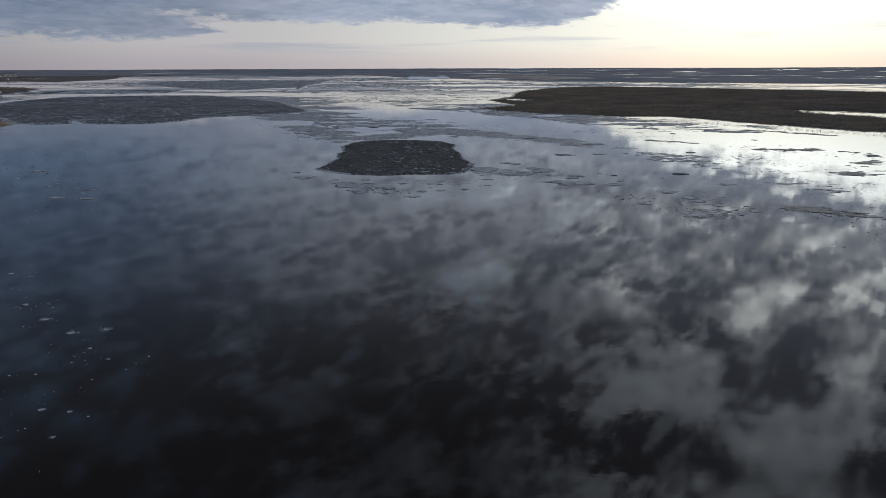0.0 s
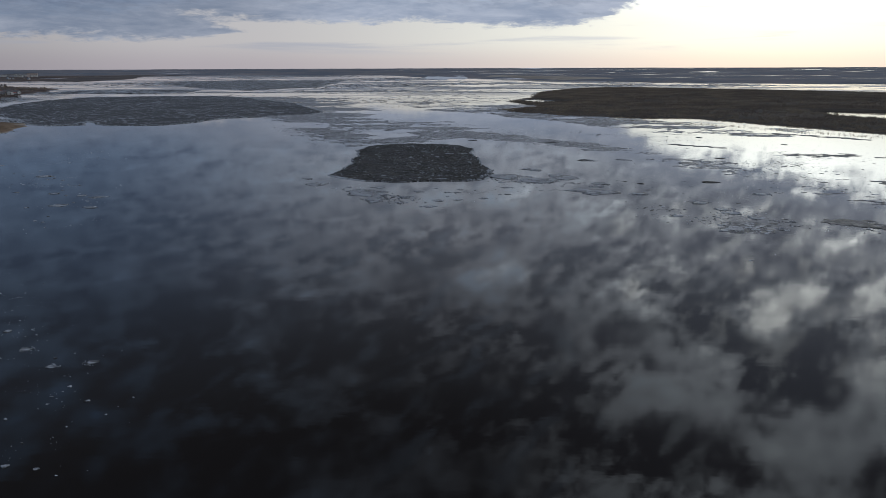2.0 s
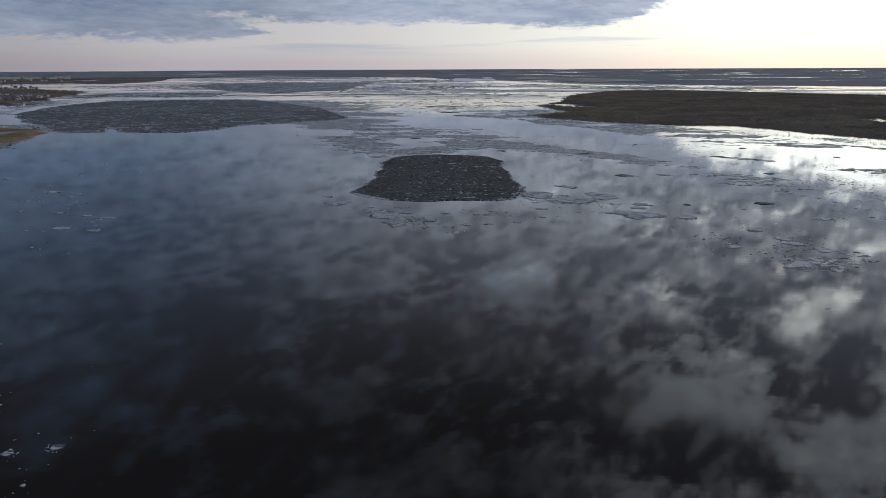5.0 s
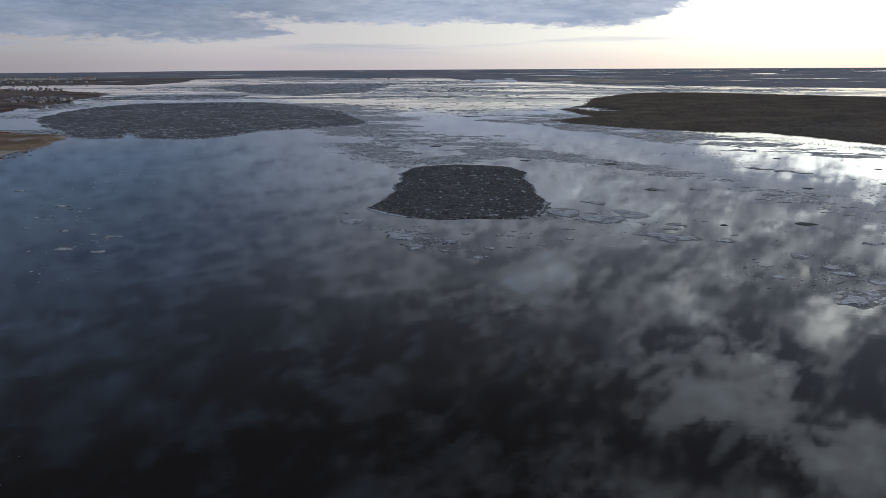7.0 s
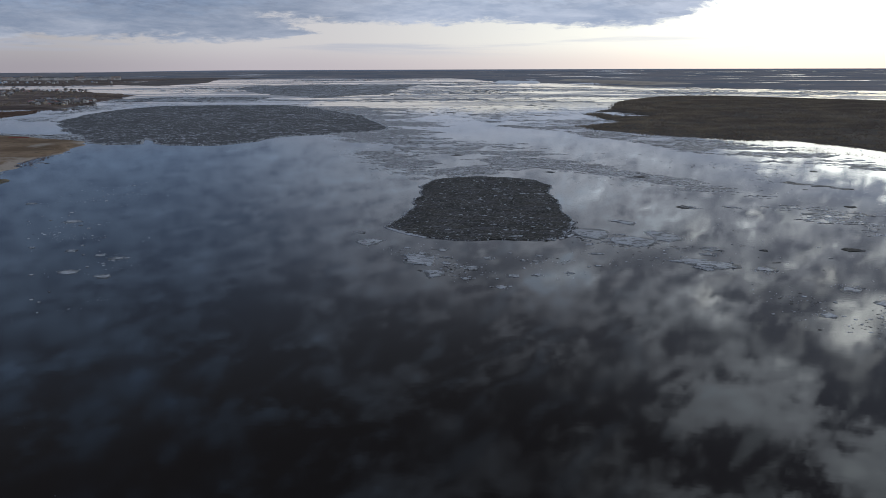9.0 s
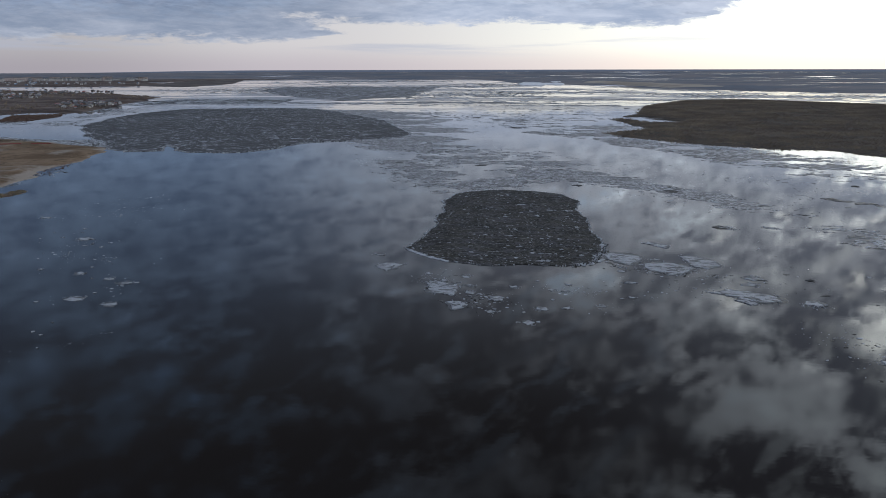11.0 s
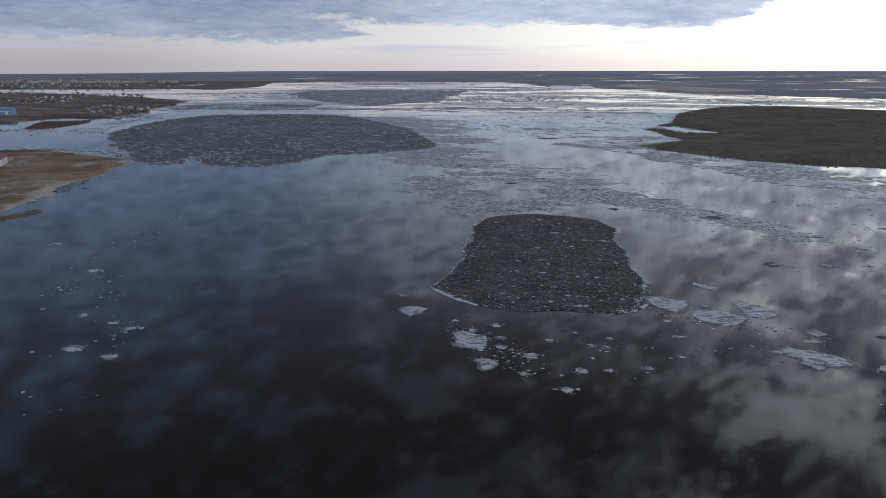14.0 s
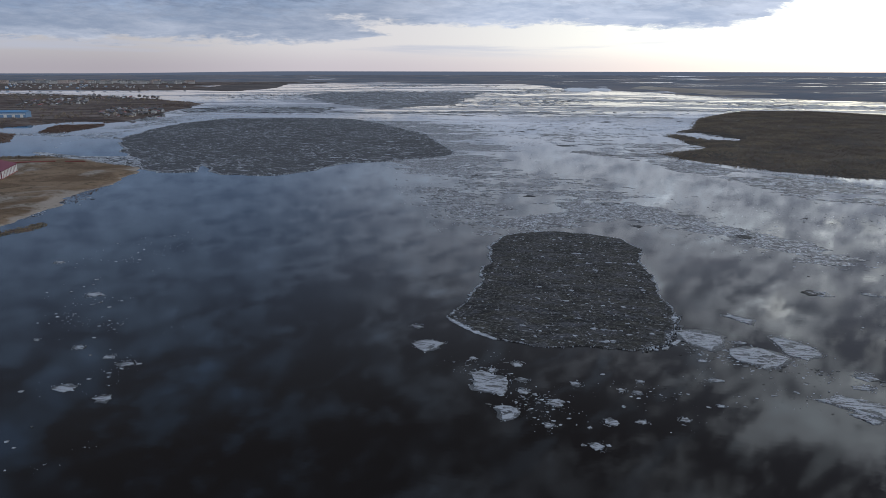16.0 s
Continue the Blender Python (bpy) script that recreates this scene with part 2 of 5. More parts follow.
def relief(nt, b, height, strength=0.5, distance=0.1):
    n = node(nt, "ShaderNodeBump", Strength=strength, Distance=distance)
    nt.links.new(height, n.inputs["Height"])
    nt.links.new(n.outputs[0], b.inputs["Normal"])


def mat_water():
    m, nt, b, co = material("river_water", 0.035, 1.333, gloss=0.5)
    b.inputs["Base Color"].default_value = (0.0085, 0.0075, 0.0072, 1)
    sep = nt.nodes.new("ShaderNodeSeparateXYZ")
    nt.links.new(co, sep.inputs[0])
    slow = fbm(nt, co, 0.05, 3.0, 0.5)
    nt.links.new(step(nt, slow, 0.35, 0.7, 0.02, 0.06), b.inputs["Roughness"])
    relief(nt, b, fbm(nt, co, 0.7, 3.0, 0.5, 0.0, (0.6, 1.4, 1.0), 10.0), 0.06, 0.03)
    # skim of slush far up the river
    slush = nt.nodes.new("ShaderNodeBsdfPrincipled")
    slush.inputs["Roughness"].default_value = 0.55
    grain = fbm(nt, co, 0.25, 4.0, 0.65)
    nt.links.new(mix(nt, step(nt, grain, 0.3, 0.7), (0.10, 0.105, 0.125), (0.46, 0.47, 0.52)), slush.inputs["Base Color"])
    streak = fbm(nt, co, 0.010, 10.0, 0.66, 0.8, (0.30, 1.0, 1.0), 8.0)
    far = step(nt, sep.outputs[1], 740.0, 1150.0)
    mask = calc(nt, "MULTIPLY", step(nt, streak, 0.485, 0.53), calc(nt, "MULTIPLY", far, 0.85))
    both = nt.nodes.new("ShaderNodeMixShader")
    nt.links.new(mask, both.inputs[0])
    nt.links.new(b.outputs[0], both.inputs[1])
    nt.links.new(slush.outputs[0], both.inputs[2])
    nt.links.new(both.outputs[0], nt.nodes["Material Output"].inputs[0])
    return m


def mat_dark_ice():
    m, nt, b, co = material("dark_brash_ice", 0.65)
    far_off = nt.nodes.new("ShaderNodeSeparateXYZ")
    nt.links.new(co, far_off.inputs[0])
    patch = fbm(nt, co, 0.09, 5.0, 0.65)
    grain = fbm(nt, co, 1.1, 6.0, 0.72)
    lead = fbm(nt, co, 0.40, 9.0, 0.78, 0.9, (0.26, 1.0, 1.0), 5.0)
    base = mix(nt, step(nt, patch, 0.36, 0.64), (0.012, 0.0125, 0.013), (0.046, 0.044, 0.041))
    hue = fbm(nt, co, 0.22, 5.0, 0.65, 0.4, (0.6, 1.2, 1.0))
    base = mix(nt, step(nt, hue, 0.50, 0.62, 0.0, 0.8), base, (0.066, 0.067, 0.078))
    base = mix(nt, step(nt, hue, 0.36, 0.46, 0.8, 0.0), base, (0.042, 0.039, 0.030))
    base = mix(nt, step(nt, grain, 0.52, 0.66), base, (0.17, 0.165, 0.158))
    ridge = fbm(nt, co, 0.9, 6.0, 0.72, 0.8, (0.35, 1.1, 1.0), 6.0)
    base = mix(nt, step(nt, ridge, 0.615, 0.66), base, (0.30, 0.31, 0.32))
    # haze put into the colour: ice farther out mixed towards pale blue-grey
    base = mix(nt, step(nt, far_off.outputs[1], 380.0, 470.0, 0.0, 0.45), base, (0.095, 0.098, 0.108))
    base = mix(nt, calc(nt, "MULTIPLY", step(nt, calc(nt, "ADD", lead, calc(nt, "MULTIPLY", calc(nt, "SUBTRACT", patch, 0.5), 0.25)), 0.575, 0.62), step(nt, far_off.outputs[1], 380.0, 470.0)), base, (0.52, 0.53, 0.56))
    nt.links.new(base, b.inputs["Base Color"])
    relief(nt, b, grain, 0.9, 0.25)
    return m


def mat_brash(name, lo, hi):
    m, nt, b, co = material(name, 0.5, 1.31)
    rnd = nt.nodes.new("ShaderNodeNewGeometry").outputs["Random Per Island"]
    grain = fbm(nt, co, 3.0, 4.0, 0.6)
    other = nt.nodes.new("ShaderNodeTexWhiteNoise")
    other.noise_dimensions = "1D"
    nt.links.new(rnd, other.inputs["W"])
    dirty = mix(nt, calc(nt, "POWER", other.outputs["Value"], 1.8), (0.014, 0.014, 0.014), (0.17, 0.165, 0.155))
    dirty = mix(nt, step(nt, grain, 0.4, 0.7), dirty, (0.06, 0.058, 0.055))
    clean = mix(nt, grain, (0.30, 0.32, 0.36), (0.62, 0.645, 0.69))
    nt.links.new(mix(nt, step(nt, rnd, lo, hi), dirty, clean), b.inputs["Base Color"])
    relief(nt, b, grain, 0.6, 0.1)
    return m


def mat_lace(name, scale, dim=1.0, white=0.80):
    """Broken plates frozen together: each cell its own shade, dark wet joints, a few white tops."""
    m, nt, b, co = material(name, 0.45, 1.31, gloss=0.3)
    wob = nt.nodes.new("ShaderNodeMapping")
    wob.inputs["Scale"].default_value = (0.7, 1.0, 1.0)
    nt.links.new(co, wob.inputs["Vector"])
    cell = node(nt, "ShaderNodeTexVoronoi", Scale=scale, Randomness=1.0)
    nt.links.new(wob.outputs[0], cell.inputs["Vector"])
    shade = nt.nodes.new("ShaderNodeSeparateColor")
    nt.links.new(cell.outputs["Color"], shade.inputs[0])
    joint = node(nt, "ShaderNodeTexVoronoi", Scale=scale, Randomness=1.0)
    joint.feature = "DISTANCE_TO_EDGE"
    nt.links.new(wob.outputs[0], joint.inputs["Vector"])
    broad = fbm(nt, co, scale * 0.12, 5.0, 0.65, 0.4)
    grain = fbm(nt, co, scale * 3.0, 4.0, 0.65)
    base = mix(nt, calc(nt, "POWER", shade.outputs[0], 1.4), tuple(v * dim for v in (0.045, 0.044, 0.046)), tuple(v * dim for v in (0.36, 0.355, 0.37)))
    base = mix(nt, step(nt, calc(nt, "ADD", shade.outputs[1], calc(nt, "MULTIPLY", calc(nt, "SUBTRACT", broad, 0.5), 0.8)), white, white + 0.12), base, (0.52, 0.54, 0.58))
    base = mix(nt, step(nt, broad, 0.34, 0.46, 0.75, 0.0), base, (0.030, 0.030, 0.030))
    base = mix(nt, step(nt, grain, 0.50, 0.72, 0.0, 0.6), base, (0.09, 0.09, 0.095))
    base = mix(nt, step(nt, joint.outputs["Distance"], 0.02, 0.09, 0.8, 0.0), base, (0.022, 0.022, 0.024))
    nt.links.new(base, b.inputs["Base Color"])
    relief(nt, b, calc(nt, "ADD", grain, shade.outputs[0]), 0.6, 0.1)
    return m


def mat_white_ice():
    m, nt, b, co = material("white_ice", 0.42, 1.31, gloss=0.35)
    mottle = fbm(nt, co, 0.95, 9.0, 0.74, 0.7, (0.35, 1.5, 1.0), 38.0)
    grain = fbm(nt, co, 5.0, 4.0, 0.6)
    base = mix(nt, grain, (0.26, 0.275, 0.305), (0.50, 0.515, 0.555))
    base = mix(nt, step(nt, fbm(nt, co, 2.4, 6.0, 0.72), 0.50, 0.66), base, (0.22, 0.225, 0.235))
    base = mix(nt, step(nt, mottle, 0.515, 0.555), base, (0.070, 0.070, 0.070))
    nt.links.new(base, b.inputs["Base Color"])
    relief(nt, b, calc(nt, "ADD", grain, calc(nt, "MULTIPLY", mottle, 1.2)), 0.9, 0.14)
    return m


def mat_ground(name, a, bcol, c, scale=0.05, fine=1.5, rough=0.9):
    m, nt, b, co = material(name, rough)
    patch = fbm(nt, co, scale, 5.0, 0.6, 0.4)
    grain = fbm(nt, co, fine, 4.0, 0.65)
    base = mix(nt, step(nt, patch, 0.38, 0.62), a, bcol)
    base = mix(nt, step(nt, grain, 0.5, 0.75), base, c)
    nt.links.new(base, b.inputs["Base Color"])
    relief(nt, b, grain, 0.7, 0.2)
    return m


def mat_headland():
    m, nt, b, co = material("dry_grass_and_sand", 0.9)
    sep = nt.nodes.new("ShaderNodeSeparateXYZ")
    nt.links.new(co, sep.inputs[0])
    patch = fbm(nt, co, 0.035, 6.0, 0.62, 0.5)
    grain = fbm(nt, co, 0.5, 5.0, 0.7)
    grass = mix(nt, step(nt, patch, 0.36, 0.60), (0.120, 0.080, 0.050), (0.215, 0.152, 0.102))
    grass = mix(nt, step(nt, fbm(nt, co, 0.018, 5.0, 0.6, 0.8), 0.52, 0.62), grass, (0.27, 0.235, 0.20))
    grass = mix(nt, step(nt, fbm(nt, co, 0.16, 6.0, 0.7, 0.6), 0.50, 0.64, 0.0, 0.85), grass, (0.088, 0.066, 0.040))
    sand = mix(nt, grain, (0.24, 0.20, 0.165), (0.37, 0.32, 0.275))
    level = calc(nt, "ADD", sep.outputs[2], calc(nt, "MULTIPLY", calc(nt, "SUBTRACT", fbm(nt, co, 0.022, 6.0, 0.65, 0.6), 0.5), 4.5))
    base = mix(nt, step(nt, level, 0.05, 0.75), sand, grass)
    base = mix(nt, step(nt, grain, 0.52, 0.75), base, (0.12, 0.09, 0.055))
    nt.links.new(base, b.inputs["Base Color"])
    relief(nt, b, grain, 0.8, 0.3)
    return m


def mat_town():
    """Riverside plots: strips of dark brush, dry grass and bare sandy tracks."""
    m, nt, b, co = material("brown_town_soil", 0.9)
    strip = fbm(nt, co, 0.020, 7.0, 0.66, 0.9, (0.35, 1.0, 1.0), 12.0)
    plot = fbm(nt, co, 0.06, 5.0, 0.65, 0.5, (0.6, 1.0, 1.0))
    grain = fbm(nt, co, 0.35, 5.0, 0.7)
    base = mix(nt, step(nt, strip, 0.40, 0.56), (0.052, 0.040, 0.036), (0.150, 0.122, 0.108))
    base = mix(nt, step(nt, plot, 0.50, 0.60), base, (0.088, 0.060, 0.050))
    base = mix(nt, step(nt, strip, 0.60, 0.66), base, (0.245, 0.21, 0.185))
    base = mix(nt, step(nt, grain, 0.55, 0.75, 0.0, 0.7), base, (0.06, 0.048, 0.042))
    nt.links.new(base, b.inputs["Base Color"])
    relief(nt, b, grain, 0.7, 0.3)
    return m


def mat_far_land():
    m, nt, b, co = material("hazy_far_forest", 0.95)
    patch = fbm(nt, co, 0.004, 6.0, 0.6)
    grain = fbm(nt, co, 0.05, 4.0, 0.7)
    # distance haze painted into the forest tones, lifted and turned blue-grey
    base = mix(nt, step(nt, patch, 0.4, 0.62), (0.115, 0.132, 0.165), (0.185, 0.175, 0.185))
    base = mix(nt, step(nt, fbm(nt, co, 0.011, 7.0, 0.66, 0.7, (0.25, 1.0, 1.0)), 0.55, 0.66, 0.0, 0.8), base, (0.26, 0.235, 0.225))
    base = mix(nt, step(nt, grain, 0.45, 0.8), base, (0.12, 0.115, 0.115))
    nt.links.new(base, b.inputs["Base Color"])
    pool = nt.nodes.new("ShaderNodeBsdfPrincipled")
    pool.inputs["Roughness"].default_value = 0.12
    pool.inputs["Base Color"].default_value = (0.25, 0.25, 0.27, 1)
    wet = fbm(nt, co, 0.0065, 9.0, 0.64, 0.9, (0.26, 1.0, 1.0), 6.0)
    both = nt.nodes.new("ShaderNodeMixShader")
    nt.links.new(step(nt, wet, 0.605, 0.63), both.inputs[0])
    nt.links.new(b.outputs[0], both.inputs[1])
    nt.links.new(pool.outputs[0], both.inputs[2])
    nt.links.new(both.outputs[0], nt.nodes["Material Output"].inputs[0])
    return m


def mat_paint(name, a, bcol, scale=0.8, rough=0.7, spread=0.25):
    m, nt, b, co = material(name, rough, gloss=0.3)
    n = fbm(nt, co, scale, 4.0, 0.6)
    rnd = nt.nodes.new("ShaderNodeObjectInfo").outputs["Random"]
    base = mix(nt, n, a, bcol)
    base = mix(nt, calc(nt, "MULTIPLY", rnd, spread), base, (0.5, 0.45, 0.4), "MULTIPLY")
    nt.links.new(base, b.inputs["Base Color"])
    return m


WATER = mat_water()
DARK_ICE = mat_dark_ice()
BRASH = mat_brash("brash_ice", 0.22, 0.80)
RUBBLE = mat_brash("dirty_rubble_ice", 0.945, 0.99)
PALE_BRASH = mat_brash("pale_brash_ice", -0.2, 0.6)
WHITE_ICE = mat_white_ice()
LACE = mat_lace("broken_plate_ice", 1.5, 1.1, 0.62)
DARK_LACE = mat_lace("dark_broken_plate_ice", 0.8, 0.5, 0.97)
SHORE_ICE = mat_lace("grey_shore_ice", 0.6, 1.25, 0.72)
FAR_PACK = mat_lace("distant_pack_ice", 0.14, 0.75, 0.84)
FAR_LACE = mat_lace("distant_broken_ice", 0.18, 1.1, 0.75)
SPIT = mat_headland()
MARSH = mat_ground("bare_willow_marsh", (0.065, 0.056, 0.048), (0.095, 0.078, 0.062), (0.05, 0.043, 0.037), 0.02, 0.6)
RUST = mat_ground("reddish_marsh_soil", (0.090, 0.062, 0.052), (0.125, 0.088, 0.072), (0.065, 0.05, 0.045), 0.02, 0.6)
TOWN_SOIL = mat_town()
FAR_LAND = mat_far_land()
FAR_BANK = mat_ground("distant_brown_bank", (0.080, 0.070, 0.068), (0.125, 0.105, 0.098), (0.06, 0.055, 0.055), 0.006, 0.05)


# ---- mesh helpers ----
def mesh_of(name, verts, faces, mats, smooth=False):
    me = bpy.data.meshes.new(name)
    me.from_pydata(verts, [], faces)
    for m in mats if isinstance(mats, (list, tuple)) else [mats]:
        me.materials.append(m)
    if smooth:
        me.polygons.foreach_set("use_smooth", [True] * len(me.polygons))
    me.update()
    return me


def wave(x, y, scale, seed=0.0, octaves=4):
    """Cheap value noise over arrays, about -1 to 1."""
    total, amp, norm = np.zeros_like(x, dtype=float), 1.0, 0.0
    for o in range(octaves):
        f = scale * 2 ** o
        a, b = x * f + seed * 7.3 + o * 17.1, y * f + seed * 3.7 - o * 9.2
        i, j = np.floor(a), np.floor(b)
        u, v = a - i, b - j
        u, v = u * u * (3 - 2 * u), v * v * (3 - 2 * v)

        def rnd(p, q):
            h = np.sin(p * 127.1 + q * 311.7) * 43758.5453
            return (h - np.floor(h)) * 2 - 1
        total += amp * ((rnd(i, j) * (1 - u) + rnd(i + 1, j) * u) * (1 - v) + (rnd(i, j + 1) * (1 - u) + rnd(i + 1, j + 1) * u) * v)
        norm += amp
        amp *= 0.5
    return total / norm


def inside_by(poly, x, y):
    """Signed distance into a polygon, positive inside."""
    dist, inside = np.full(x.shape, 1e9), np.zeros(x.shape, bool)
    for (ax, ay), (bx, by) in zip(poly, poly[1:] + poly[:1]):
        dx, dy = bx - ax, by - ay
        k = np.clip(((x - ax) * dx + (y - ay) * dy) / (dx * dx + dy * dy + 1e-9), 0, 1)
        dist = np.minimum(dist, np.hypot(x - ax - k * dx, y - ay - k * dy))
        if ay != by:
            inside ^= ((ay > y) != (by > y)) & (x < (bx - ax) * (y - ay) / (by - ay) + ax)
    return np.where(inside, dist, -dist)


def sheet(name, poly, cell, shape, mats, ragged=(0.0, 0.1), low=-0.25, smooth=True, seed=1.0, cell_y=None):
    """A relief over a plan outline: shape(sd, x, y) gives the height at the distance sd inside the ragged edge."""
    px, py = [p[0] for p in poly], [p[1] for p in poly]
    pad = ragged[0] * 1.5 + 2 * cell
    cy = cell_y or cell
    gx, gy = np.meshgrid(np.arange(min(px) - pad, max(px) + pad, cell), np.arange(min(py) - pad, max(py) + pad, cy))
    sd = inside_by(poly, gx, gy) + ragged[0] * wave(gx, gy, ragged[1], seed, 5)
    z = shape(sd, gx, gy)
    keep = z > low
    h, w = gx.shape
    cells = keep[:-1, :-1] | keep[1:, :-1] | keep[:-1, 1:] | keep[1:, 1:]
    idx = np.full(h * w, -1)
    r, c = np.nonzero(cells)
    quad = np.stack([r * w + c, r * w + c + 1, (r + 1) * w + c + 1, (r + 1) * w + c], 1)
    used = np.unique(quad)
    idx[used] = np.arange(len(used))
    verts = np.stack([gx.ravel()[used], gy.ravel()[used], np.maximum(z.ravel()[used], low - 0.1)], 1)
    return mesh_of(name, verts.tolist(), idx[quad].tolist(), mats, smooth)


def chunks(name, x, y, r, z, h, mats, squash=0.65, sides=6, seed=0):
    """Many broken plates of ice in one mesh: each an uneven polygon with thickness and a slight tilt."""
    g = np.random.default_rng(seed)
    x, y, r = (np.asarray(v, float) for v in (x, y, r))
    n = len(x)
    z, h = np.broadcast_to(z, n).astype(float), np.broadcast_to(h, n).astype(float)
    a = (np.arange(sides)[None, :] + g.uniform(-0.35, 0.35, (n, sides))) * 2 * np.pi / sides
    rad = r[:, None] * g.uniform(0.6, 1.15, (n, sides))
    lx, ly = np.cos(a) * rad, np.sin(a) * rad * g.uniform(squash * 0.6, squash * 1.4, (n, 1))
    t = g.uniform(-0.5, 0.5, (n, 1))
    vx = x[:, None] + lx * np.cos(t) - ly * np.sin(t)
    vy = y[:, None] + lx * np.sin(t) + ly * np.cos(t)
    tilt = g.normal(0, 0.10, (n, 1)) * lx + g.normal(0, 0.10, (n, 1)) * ly
    top = z[:, None] + h[:, None] + np.clip(tilt, -0.3, 0.3) * np.minimum(1, h[:, None] * 4)
    grow = 1.06
    bx, by = x[:, None] + (vx - x[:, None]) * grow, y[:, None] + (vy - y[:, None]) * grow
    verts = np.concatenate([np.stack([vx, vy, top], 2), np.stack([bx, by, np.broadcast_to(z[:, None] - 0.05, vx.shape)], 2)], 1).reshape(-1, 3)
    k = np.arange(n)[:, None] * 2 * sides
    faces = (k + np.arange(sides)).tolist()
    for s in range(sides):
        q = (s + 1) % sides
        faces += (k + np.array([[sides + s, sides + q, q, s]])).tolist()
    return mesh_of(name, verts.tolist(), faces, mats)


def part(name, me, parent, label=""):
    ob = new(name, me)
    ob.parent = parent
    return tagged(ob, label)


# ---- river and ground ----
def disc(name, radius, rings, mats, height, turn=96):
    verts, faces = [(0, 0, height(0, 0))], []
    for r in rings:
        for k in range(turn):
            a = 2 * math.pi * k / turn
            verts.append((r * math.cos(a), r * math.sin(a), height(r * math.cos(a), r * math.sin(a))))
    for k in range(turn):
        faces.append((0, 1 + k, 1 + (k + 1) % turn))
    for i in range(len(rings) - 1):
        for k in range(turn):
            p, q = 1 + i * turn, 1 + (i + 1) * turn
            faces.append((p + k, q + k, q + (k + 1) % turn, p + (k + 1) % turn))
    return mesh_of(name, verts, faces, mats)


water = tagged(new("water", disc("water", 4900, [60, 200, 700, 2000, 4850], WATER, lambda x, y: 0.0)),
               "calm dark river water mirroring a broken cloudy sky", "river", kind="structure")

HORIZON = 4880.0


def far_ground():
    """The wooded plain that rises a little towards the horizon, all round."""
    radii = np.concatenate([np.linspace(3000, 3600, 8), np.linspace(3680, HORIZON, 24)])
    turn = 900
    a = np.arange(turn) * 2 * np.pi / turn
    gr, ga = np.meshgrid(radii, a, indexing="ij")
    x, y = gr * np.sin(ga), gr * np.cos(ga)
    k = np.clip((gr - 3150 - 300 * wave(x, y, 0.0011, 4)) / 1650, 0, 1)
    z = -2 + 3.5 * np.clip(k * 12, 0, 1) + 21.0 * k ** 1.25 + 1.6 * wave(x, y, 0.012, 2, 3) * np.clip(k * 3, 0, 1)
    n = len(radii)
    verts = np.stack([x, y, z], 2).reshape(-1, 3).tolist()
    faces = [(i * turn + j, i * turn + (j + 1) % turn, (i + 1) * turn + (j + 1) % turn, (i + 1) * turn + j) for i in range(n - 1) for j in range(turn)]
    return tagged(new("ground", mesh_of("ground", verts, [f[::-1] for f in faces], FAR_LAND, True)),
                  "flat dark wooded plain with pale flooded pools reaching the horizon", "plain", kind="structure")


far_ground()


def bank(top, slope, bump, scale, seed):
    return lambda sd, x, y: np.clip(sd * slope, -0.6, top) + bump * wave(x, y, scale, seed, 4) * np.clip(sd * 0.1, 0, 1)


ISLAND = [(106, 1015), (183, 1190), (280, 1211), (434, 1064), (588, 896), (784, 588), (462, 301), (322, 343), (220, 399), (189, 455), (155, 521), (127, 521), (80, 549),
          (28, 616), (70, 665), (50, 770), (78, 840)]
INLETS = [[(256, 605), (300, 596), (350, 545), (480, 470), (410, 402), (286, 458), (260, 505)], [(56, 800), (82, 818), (114, 752), (100, 716), (80, 720), (68, 760)]]


def in_inlet(x, y):
    return np.maximum(*(inside_by(p, x, y) for p in INLETS)) + 3.0 * wave(x, y, 0.05, 21, 4)



marsh_top = bank(1.6, 0.06, 0.8, 0.08, 3)
tagged(new("island", sheet("island", ISLAND, 5.0, lambda sd, x, y: np.where(in_inlet(x, y) > 0, -0.6, marsh_top(sd, x, y)), MARSH, (9.0, 0.04))),
       "low marshy island of dark brown bare willow scrub", "island", kind="structure")
SPIT_PLAN = [(-276, 479), (-258, 444), (-249, 417), (-245, 384), (-237, 363), (-228, 336), (-224, 311), (-245, 266), (-322, 238), (-420, 266), (-476, 420), (-420, 483),
             (-363, 507), (-333, 505), (-294, 486)]
tagged(new("headland", sheet("headland", SPIT_PLAN, 2.0, bank(1.3, 0.16, 0.35, 0.08, 5), SPIT, (5.0, 0.07))),
       "low sandy headland with dry yellow-brown grass", "headland", kind="structure")
TOWN_PLAN = [(-588, 721), (-581, 819), (-525, 801), (-535, 843), (-577, 980), (-658, 1232), (-791, 1337), (-997, 1463), (-1204, 1548), (-1400, 1526), (-1540, 1260), (-1120, 840), (-784, 672)]
tagged(new("town_shore", sheet("town_shore", TOWN_PLAN, 8.0, bank(2.2, 0.10, 0.6, 0.03, 6), TOWN_SOIL, (10.0, 0.03))),
       "flat brown riverside land under a village", "shore", kind="structure")
FAR_TOWN_PLAN = [(-1596, 1820), (-1120, 1960), (-1204, 2240), (-1393, 2464), (-1260, 2940), (-1147, 3262), (-1224, 3600), (-3000, 3300), (-3300, 1900), (-2100, 1540)]
tagged(new("far_town_shore", sheet("far_town_shore", FAR_TOWN_PLAN, 25.0, bank(3.0, 0.05, 0.8, 0.01, 7), TOWN_SOIL, (25.0, 0.008))),
       "flat brown land under a distant town", "shore", kind="structure")
